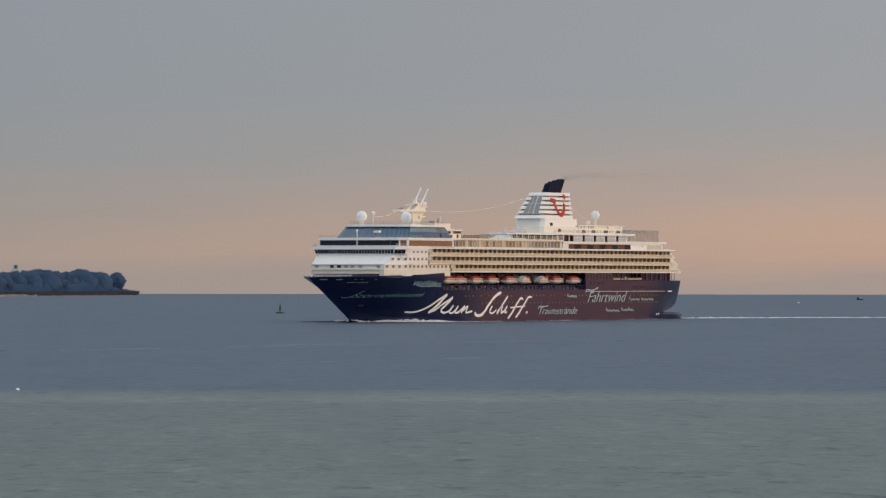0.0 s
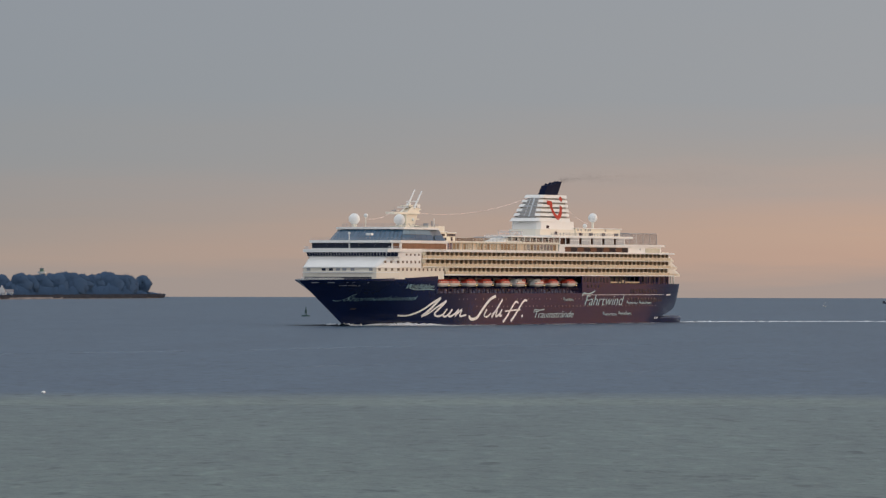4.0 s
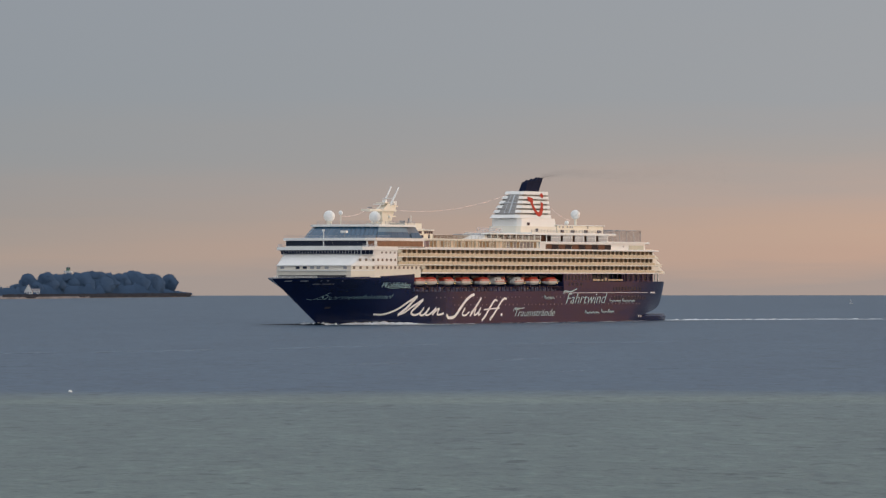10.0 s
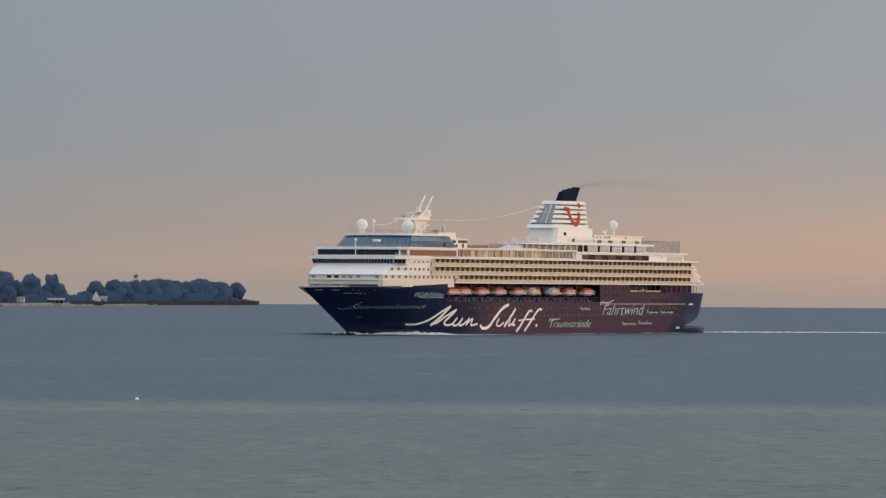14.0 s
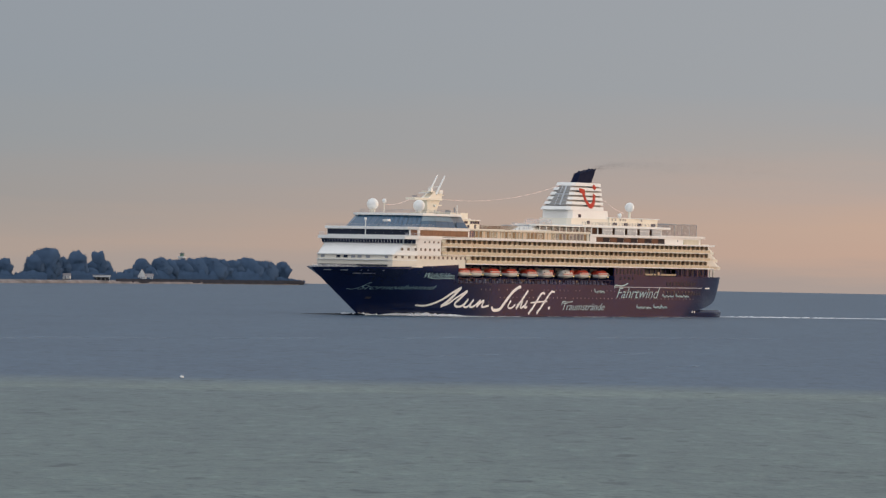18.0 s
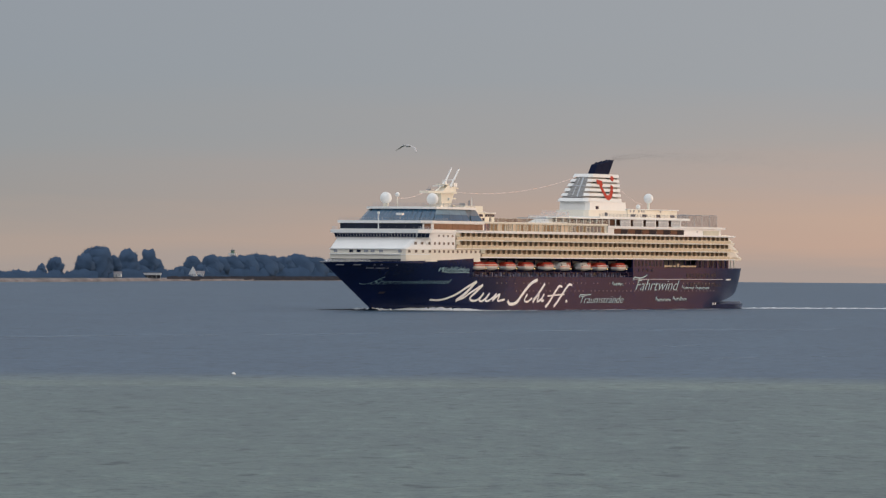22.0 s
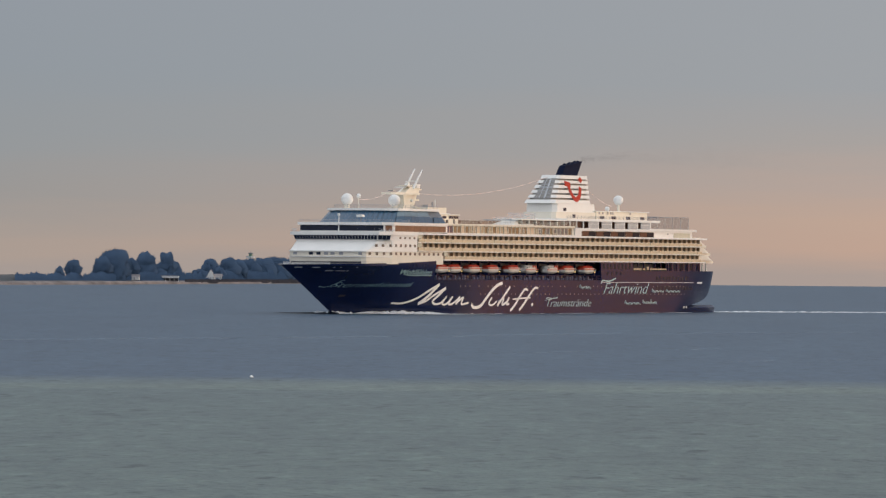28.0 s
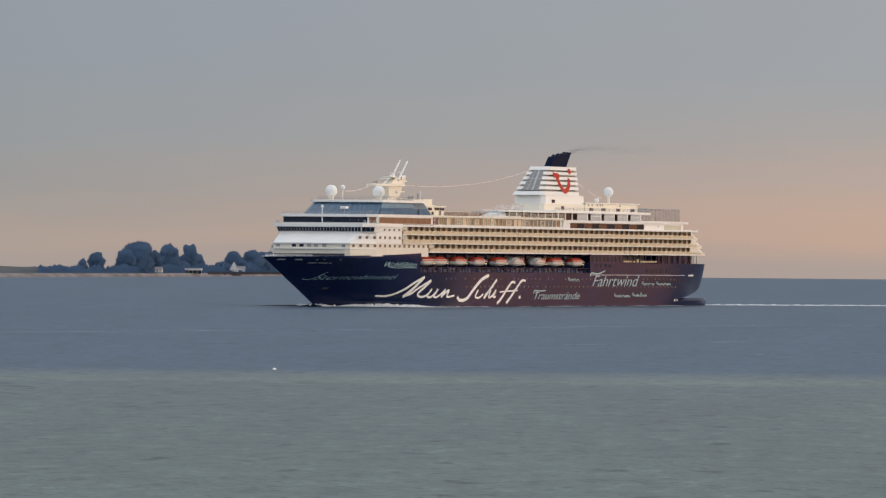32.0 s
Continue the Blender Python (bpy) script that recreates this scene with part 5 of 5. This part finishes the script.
def tree(x, y, base, top, width, lobes, seed, label, bare=0.3):
    """A tree with tapered trunk, limbs and a crown of clumps. lobes: (across, up, size) as shares of the crown."""
    rnd = random.Random(seed)
    t = tagged(new("tree"), label, "tree", group="trees on the far shore")
    t.matrix_basis = pose(x, y, base)
    H = top - base
    tr = tube(bmesh.new(), (0, 0, -0.6), (0.2, 0, H * 0.6), width * 0.035 + 0.15, width * 0.015 + 0.08, 8)
    trunk = part("trunk", tr, BARK, t)
    spots = []
    for (a, u, s) in lobes:
        c = Vector((a * width * 0.5, rnd.uniform(-0.15, 0.15) * width, H * (bare + (1 - bare) * u)))
        part("limb", tube(bmesh.new(), (0.1, 0, H * rnd.uniform(0.2, 0.42)), tuple(c), 0.22, 0.07, 6), BARK, trunk)
        R = s * width * 0.5
        hz = min(R, H * (1 - bare) * 0.5 * s * 1.7)
        zc = min(c.z, H - hz * 0.9)
        spots.append((c.x, c.y, zc, R * 0.92, hz * 0.92))
        for _ in range(5):
            d = Vector((rnd.gauss(0, 1), rnd.gauss(0, 0.8), rnd.gauss(0, 1))).normalized()
            q = rnd.uniform(0.34, 0.5)
            spots.append((c.x + d.x * R * 0.55, c.y + d.y * R * 0.5, zc + d.z * hz * 0.52, R * q, min(hz, R) * q))
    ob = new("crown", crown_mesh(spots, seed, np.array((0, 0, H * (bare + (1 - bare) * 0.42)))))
    ob.parent = t
    return t


ROUND = [(0.1, 0.2, 0.75), (0, 0.55, 0.9), (-0.5, 0.4, 0.6), (0.5, 0.42, 0.6), (0.1, 0.78, 0.6), (-0.25, 0.7, 0.5)]
DOME = [(0, 0.2, 0.95), (0, 0.5, 0.95), (-0.5, 0.3, 0.62), (0.5, 0.32, 0.62), (-0.3, 0.66, 0.6), (0.32, 0.66, 0.6), (0.02, 0.8, 0.5), (-0.75, 0.2, 0.35), (0.75, 0.25, 0.4)]
BROAD = [(0, 0.2, 0.8), (-0.35, 0.12, 0.6), (0.4, 0.12, 0.6), (-0.55, 0.42, 0.62), (0.0, 0.5, 0.75), (0.55, 0.42, 0.6), (-0.25, 0.74, 0.5), (0.3, 0.72, 0.5), (0.75, 0.3, 0.4), (-0.8, 0.28, 0.4)]
TIERS = [(0.1, 0.06, 0.75), (-0.05, 0.22, 0.78), (-0.3, 0.4, 0.6), (0.4, 0.46, 0.55), (0.68, 0.5, 0.32), (-0.05, 0.6, 0.5), (-0.2, 0.84, 0.46), (0.18, 0.85, 0.46), (0.0, 0.72, 0.5), (0.0, 0.9, 0.5)]
LEANING = [(0, 0.2, 0.95), (0.05, 0.45, 0.9), (-0.55, 0.25, 0.55), (-0.32, 0.48, 0.5), (0.45, 0.32, 0.62), (0.22, 0.7, 0.62), (0.4, 0.62, 0.5), (0.28, 0.86, 0.42), (-0.05, 0.66, 0.5)]


def on_land(p, inland):
    """A place behind the shore fitted to view column p, and the scale of things there."""
    az = (-501.8 + 0.4668 * p) / 4700
    d = min(4900, float(np.interp(az, BEARING, AWAY)) + inland)
    return az * d, d, d / 4700


# column in the camera's view, top height, width, form
WOOD = [(500, 17.6, 14.5, ROUND, 0.22), (463, 17.8, 20, BROAD, 0.05), (438, 19.6, 20, ROUND, 0.05), (413, 18.2, 16, BROAD, 0.05), (392, 18.9, 15, ROUND, 0.05), (368, 20.0, 24, BROAD, 0.05),
        (343, 18.8, 18, BROAD, 0.05), (318, 18.4, 18, BROAD, 0.05), (300, 17.8, 13, ROUND, 0.05), (283, 19.6, 15, ROUND, 0.06), (480, 11.0, 12, BROAD, 0.05), (251, 17.6, 12.5, ROUND, 0.25), (266, 11.5, 9, ROUND, 0.05),
        (174, 24.0, 13, TIERS, 0.08), (190, 15.0, 8, ROUND, 0.15), (137, 25.0, 14.0, DOME, 0.06), (111, 18.6, 11.5, ROUND, 0.12), (76, 26.6, 24, LEANING, 0.05), (60, 20.5, 14, ROUND, 0.08), (95, 23.0, 14, ROUND, 0.08),
        (8, 17.2, 11.5, ROUND, 0.15), (-17, 11.6, 6.5, ROUND, 0.1), (160, 10.0, 10, ROUND, 0.1), (232, 9.5, 11, BROAD, 0.05)]
for k, (p, top, w, form, bare) in enumerate(WOOD):
    x, y, k_ = on_land(p, 56 + (k % 4) * 9)
    size = "tall" if top > 22 else "broad" if w > 17 else "rounded"
    tree(x, y, 2.3, EYE + (top - EYE) * k_, w * k_ * (1.0 if p > 470 else 1.45 if form is TIERS else 1.22), form, 40 + k, f"{size} dark green leafy tree on the far shore", bare)
# scrub that fills the gaps below the crowns: one uneven hedge along the shore
rng = np.random.default_rng(9)
vs, ns, COLS = [], [], 9
stops = np.arange(-96, 541, 0.5)
for p in stops:
    hgt = (8.6 if p < 40 else 9.6 if p < 240 else 11.0) * (0.8 + 0.3 * noise.noise(Vector((p * 0.06, 0, 0))) + 0.22 * noise.noise(Vector((p * 0.19, 4, 0))) + 0.12 * noise.noise(Vector((p * 0.55, 8, 0))))
    if 236 < p < 270:
        hgt = min(hgt, 3.6)
    if 84 < p < 94 or 111 < p < 123:
        hgt = min(hgt, 1.6)
    if p > 470:
        hgt = min(hgt, 1.4 + 5.0 * (541 - p) / 70)
    for c in range(COLS):
        u = c / (COLS - 1)
        x, y, k_ = on_land(p, 30 + 46 * u)
        up = math.sin(math.pi * u * 0.999) ** 0.6
        vs.append((x, y, 1.2 + hgt * k_ * up * (1 + 0.2 * noise.noise(Vector((x * 0.3, y * 0.1, 0))))))
        ns.append((0, -0.7 + 1.4 * u, 0.5))
vs, ns = np.array(vs), np.array(ns)
fs = np.array([f for i in range(len(stops) - 1) for k in range(i * COLS, i * COLS + COLS - 1) for f in ((k + 1, k, k + COLS + 1), (k + COLS + 1, k, k + COLS))])
pick = rng.integers(0, len(vs), 16000)
spots = vs[pick] + rng.uniform(-0.5, 0.5, (16000, 3)) + np.array((0, 0, 0.1))
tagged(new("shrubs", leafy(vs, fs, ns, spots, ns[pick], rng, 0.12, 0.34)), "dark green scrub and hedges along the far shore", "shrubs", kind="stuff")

STONE = mat("dark_shore_stones", (0.034, 0.034, 0.040), 0.95, spec=0.0, vary=0.45, scale=0.2, bump=0.6)
rnd = random.Random(31)
bm = bmesh.new()
rows = []
for p in range(206, 542, 3):
    rows.append([bm.verts.new((*on_land(p, d)[:2], z + rnd.uniform(-0.2, 0.25))) for d, z in ((2, 0.1), (4, 1.2), (8, 2.4), (18, 3.0), (28, 2.0))])
for a, b in zip(rows, rows[1:]):
    for k in range(4):
        bm.faces.new((a[k], a[k + 1], b[k + 1], b[k]))
tagged(part("stone_bank", bm, STONE), "low dark stone bank along the wooded shore", "bank", kind="structure")
FIELD = mat("summer_field", (0.058, 0.062, 0.065), 0.95, vary=0.3, scale=0.02)
bm = bmesh.new()
rows = []
for p in range(-420, -66, 8):
    hill = 5.6 * min(1.0, (-64 - p) / 34) * (0.85 + 0.12 * noise.noise(Vector((p * 0.02, 3, 0))))
    rows.append([bm.verts.new((*on_land(p, d)[:2], 1.5 + hill * k)) for d, k in ((40, 0), (70, 0.45), (110, 0.85), (150, 1.0), (200, 0.9))])
for a, b in zip(rows, rows[1:]):
    for k in range(4):
        bm.faces.new((a[k], a[k + 1], b[k + 1], b[k]))
tagged(part("field", bm, FIELD, smooth=True), "low grey-green field rising behind the beach", "field", kind="structure")

WALLP = mat("white_house_plaster", (0.66, 0.64, 0.61), 0.8, vary=0.1)
ROOFR = mat("grey_tiled_roof", (0.22, 0.20, 0.20), 0.8, vary=0.2)


def cottage(x, y, w, d, wall_h, roof_h, gable_front, label):
    h = tagged(new("house"), label, "house", group="houses on the far shore")
    h.matrix_basis = pose(x, y, 2.6)
    part("wall", boxes((-w / 2, w / 2, -d / 2, d / 2, 0, wall_h)), WALLP, h)
    bm = bmesh.new()
    if gable_front:
        prof = [(-w / 2 - 0.3, wall_h), (0, wall_h + roof_h), (w / 2 + 0.3, wall_h)]
        a = [bm.verts.new((px_, -d / 2 + 0.2, pz)) for px_, pz in prof]
        b = [bm.verts.new((px_, d / 2, pz)) for px_, pz in prof]
        g = bmesh.new()
        gv = [g.verts.new((px_ * 0.97, yy, pz - 0.1)) for yy in (-d / 2, -d / 2 + 0.15) for px_, pz in prof]
        for f in ((0, 1, 2), (5, 4, 3), (0, 3, 4, 1), (1, 4, 5, 2), (2, 5, 3, 0)):
            g.faces.new([gv[i] for i in f])
        part("gable", g, WALLP, h, "white pointed gable")
    else:
        prof = [(-d / 2 - 0.3, wall_h), (0, wall_h + roof_h), (d / 2 + 0.3, wall_h)]
        a = [bm.verts.new((-w / 2 - 0.2, py_, pz)) for py_, pz in prof]
        b = [bm.verts.new((w / 2 + 0.2, py_, pz)) for py_, pz in prof]
    bm.faces.new(a)
    bm.faces.new(list(reversed(b)))
    for i in range(3):
        j = (i + 1) % 3
        bm.faces.new((a[i], b[i], b[j], a[j]))
    part("roof", bm, ROOFR, h)
    part("door", boxes((-0.5, 0.5, -d / 2 - 0.08, -d / 2 - 0.01, 0, 2.0)), STEEL, h)
    for k in (-1, 1):
        part("window", boxes((k * w * 0.3 - 0.5, k * w * 0.3 + 0.5, -d / 2 - 0.07, -d / 2 - 0.01, 1.0, 1.9)), STEEL, h)
    return h


cottage(*on_land(252, 40)[:2], 6.0, 7, 1.6, 6.0, True, "white house with steep pointed gable among trees")
cottage(*on_land(265, 44)[:2], 5.6, 6, 2.6, 1.8, False, "low white house with grey roof among trees")
cottage(*on_land(381, 54)[:2], 7.5, 6, 4.2, 1.8, False, "pale house half hidden by trees")
cottage(*on_land(89, 38)[:2], 6.0, 6, 3.2, 1.8, True, "pale house under tall trees")
cottage(*on_land(117, 38)[:2], 6.5, 6, 2.3, 1.6, False, "low pale house under tall trees")
cottage(*on_land(137, 54)[:2], 5.0, 5, 2.0, 1.0, False, "small pale beach hut by the trees")
wx, wy, _ = on_land(176, 22)
pavilion = tagged(new("beach_pavilion"), "low white beach pavilion with dark open front", "pavilion")
pavilion.matrix_basis = pose(wx, wy, 2.0)
part("back_wall", boxes((-7.6, 7.6, 1.6, 2.2, -0.4, 2.0)), DARK, pavilion, "wall painted dark for shade")
part("fascia", boxes((-8.0, 8.0, -2.2, 2.2, 2.0, 3.5), bevel=0.12), WALLP, pavilion, "white fascia")
part("roof", boxes((-8.3, 8.3, -2.5, 2.5, 3.5, 3.7)), ROOFR, pavilion)
for k in range(6):
    part("post", boxes((-7.6 + k * 3.04 - 0.12, -7.6 + k * 3.04 + 0.12, -2.1, -1.9, -0.4, 2.0)), WALLP, pavilion)
tx, ty, _ = on_land(322, 125)
tower = tagged(new("lighthouse"), "white lighthouse with green lantern above the trees", "lighthouse")
tower.matrix_basis = pose(tx, ty, 2.5)
part("tower", tube(bmesh.new(), (0, 0, -0.3), (0, 0, 16.6), 2.6, 2.2, 16), WALLP, tower, smooth=True)
part("gallery", tube(bmesh.new(), (0, 0, 16.6), (0, 0, 18.0), 3.2, 3.4, 16), WALLP, tower)
part("lantern", tube(bmesh.new(), (0, 0, 18.0), (0, 0, 19.8), 1.5, 1.5, 12), mat("green_lantern", (0.10, 0.19, 0.14), 0.4), tower)
part("cupola", tube(bmesh.new(), (0, 0, 19.8), (0, 0, 20.8), 2.3, 1.0, 12), mat("dark_green_copper", (0.07, 0.09, 0.085), 0.6), tower)
part("rod", tube(bmesh.new(), (0, 0, 20.7), (0, 0, 22.4), 0.12, n=5), STEEL, tower)

# ---- buoys, distant boats, a gull ----
GREENP = mat("green_buoy_paint", (0.006, 0.042, 0.034), 0.7, vary=0.2, scale=1.5)
buoy = tagged(new("channel_buoy"), "green steel channel buoy with a slim lattice top", "buoy")
buoy.matrix_basis = pose(-65.0, 2279.0, SEA_Z, 1.5, 1.0, 0)
part("float", tube(tube(bmesh.new(), (0, 0, -0.4), (0, 0, 0.4), 1.7, 1.7, 16), (0, 0, 0.4), (0, 0, 0.62), 1.6, 0.8, 16), GREENP, buoy)
for k in range(4):
    w = math.pi / 4 + k * math.pi / 2
    part("leg", tube(bmesh.new(), (0.5 * math.cos(w), 0.5 * math.sin(w), 0.5), (0.2 * math.cos(w), 0.2 * math.sin(w), 1.6), 0.1, 0.08, 6), GREENP, buoy)
part("body", tube(bmesh.new(), (0, 0, 1.4), (0, 0, 2.5), 0.42, 0.36, 12), GREENP, buoy)
part("topmark", tube(bmesh.new(), (0, 0, 2.5), (0, 0, 3.3), 0.3, 0.16, 12), GREENP, buoy)
part("lantern", tube(bmesh.new(), (0, 0, 3.3), (0, 0, 4.0), 0.14, 0.1, 8), GREENP, buoy)

white_buoy = tagged(new("marker_buoy"), "small white round marker buoy floating on calm water", "buoy")
white_buoy.matrix_basis = pose(-53.5, 718.6, SEA_Z, 4, 6, 0)
part("float", ball(bmesh.new(), (0, 0, 0.10), 0.25, 16, 0.85), WHITEP, white_buoy, smooth=True)
part("band", tube(bmesh.new(), (0, 0, -0.05), (0, 0, 0.05), 0.26, 0.26, 16), DARK, white_buoy)
part("ring", tube(bmesh.new(), (0, 0, 0.29), (0, 0, 0.40), 0.06, 0.05, 8), STEEL, white_buoy)

sailer = tagged(new("sailing_boat"), "tiny white sailing boat far out on the sea", "boat")
sailer.matrix_basis = pose(205.3, 3298, SEA_Z - 0.2, 0, 3, 30)
sb = boat_shell(9, lower)
bmesh.ops.scale(sb, vec=(0.26, 0.29, 0.36), verts=sb.verts)
part("hull", sb, WHITEP, sailer)
part("mast", tube(bmesh.new(), (0.3, 0, 0.5), (0.3, 0, 3.4), 0.04, n=6), STEEL, sailer)
sl = bmesh.new()
vs = [sl.verts.new(c) for c in ((0.2, 0.03, 0.9), (-0.9, 0.25, 0.9), (0.2, 0.03, 3.2), (0.2, -0.03, 0.9), (-0.9, 0.19, 0.9), (0.2, -0.03, 3.2))]
for f in ((0, 1, 2), (5, 4, 3), (0, 3, 4, 1), (1, 4, 5, 2), (2, 5, 3, 0)):
    sl.faces.new([vs[i] for i in f])
part("sail", sl, mat("pale_sailcloth", (0.4, 0.42, 0.44), 0.8, alpha=0.4), sailer)

cutter = tagged(new("fishing_boat"), "small dark fishing boat far out on the sea", "boat")
cutter.matrix_basis = pose(274.2, 3756, SEA_Z - 0.2, 0, 0, 172)
cb = boat_shell(11, lower)
bmesh.ops.scale(cb, vec=(0.54, 0.8, 0.62), verts=cb.verts)
part("hull", cb, DARK, cutter)
part("wheelhouse", boxes((0.6, 1.9, -0.6, 0.6, 0.9, 2.0), bevel=0.06), DARK, cutter)
part("mast", tube(bmesh.new(), (0.4, 0, 0.9), (0.4, 0, 2.6), 0.06, n=6), STEEL, cutter)

GULLG = mat("gull_grey_feathers", (0.44, 0.43, 0.43), 0.8, vary=0.2, scale=6)
GULLW = mat("gull_white_feathers", (0.45, 0.45, 0.46), 0.8, vary=0.1, scale=6)
gull = tagged(new("gull"), "grey gull gliding with spread wings", "bird")
part("body", boat_shell(9, lambda u: [((u - 0.5) * 0.52, math.cos(a) * 0.075 * math.sin(math.pi * (0.08 + 0.86 * u)), math.sin(a) * 0.07 * math.sin(math.pi * (0.08 + 0.86 * u))) for a in [k * math.pi / 3 for k in range(6)]]), GULLW, gull, smooth=True)
part("tail", boxes((-0.36, -0.22, -0.06, 0.06, -0.01, 0.015)), GULLW, gull)
part("beak", tube(bmesh.new(), (0.24, 0, 0), (0.32, 0, -0.015), 0.018, 0.006, 6), mat("yellow_beak", (0.5, 0.35, 0.05), 0.5), gull)


def wing_mesh(s):
    bm = bmesh.new()
    prof = [(0.04, 0.10, -0.12, 0.02), (0.22, 0.13, -0.09, 0.06), (0.36, 0.12, -0.06, 0.06), (0.52, 0.05, -0.08, 0.0), (0.66, -0.08, -0.13, -0.08)]
    top = [[bm.verts.new((x, s * y, z + k)) for x, k in ((xf, 0), ((xf + xb) / 2, 0.018), (xb, 0))] + [bm.verts.new(((xf + xb) / 2, s * y, z - 0.012))] for y, xf, xb, z in prof]
    for a, b in zip(top, top[1:]):
        for p_, q_ in ((0, 1), (1, 2), (2, 3), (3, 0)):
            bm.faces.new((a[p_], a[q_], b[q_], b[p_]))
    bm.faces.new(top[0])
    bm.faces.new(list(reversed(top[-1])))
    return bm


wing_a = part("wing", wing_mesh(1), GULLG, gull)
wing_b = part("wing", wing_mesh(-1), GULLG, gull)


# ---- what moves ----
def motions():
    a, v = radians(26.834), 5.7175

    def at(t):
        return pose(16.725 - math.sin(a) * v * t, 1911.9 - math.cos(a) * v * t, 0, 0, 0, -116.834)
    rows = [(t, at(t)) for t in (0.0, 8.0, 16.0, 24.0, 32.0)]
    for thing in (ship, smoke):
        walk(thing, rows)
    for thing in (wake, bow_foam, bow_swell, bow_swell_near):
        walk(thing, [(t, m @ pose(-0.6, 0, SEA_Z)) for t, m in rows])
    for boat, m in BOATS:
        walk(boat, [(t, at(t) @ m) for t in (0.0, 8.0, 16.0, 24.0, 32.0)])
    # the gull crosses from left to right between 20.8 and 23.7 s
    path = [(0.0, -340.0, 300.0, 24.0), (20.0, -41.5, 264.0, 19.6), (21.0, -26.16, 260.0, 19.27), (21.5, -18.33, 260.0, 19.33), (22.0, -11.47, 260.0, 19.18), (22.5, -4.6, 260.0, 19.25),
            (23.0, 1.57, 260.0, 18.87), (23.5, 7.96, 260.0, 18.74), (25.0, 29.0, 258.0, 18.4), (32.0, 128.0, 250.0, 17.5)]
    walk(gull, [(t, pose(x, y, z, 4, 3, 54)) for t, x, y, z in path])
    flap = [(0.0, 6), (20.5, 8), (21.0, -30), (21.5, -8), (22.0, -18), (22.5, -8), (23.0, -10), (23.5, -4), (24.0, 4), (32.0, 6)]
    walk(wing_a, [(t, pose(0, 0, 0, d, 0, 0)) for t, d in flap])
    walk(wing_b, [(t, pose(0, 0, 0, -d, 0, 0)) for t, d in flap])


motions()
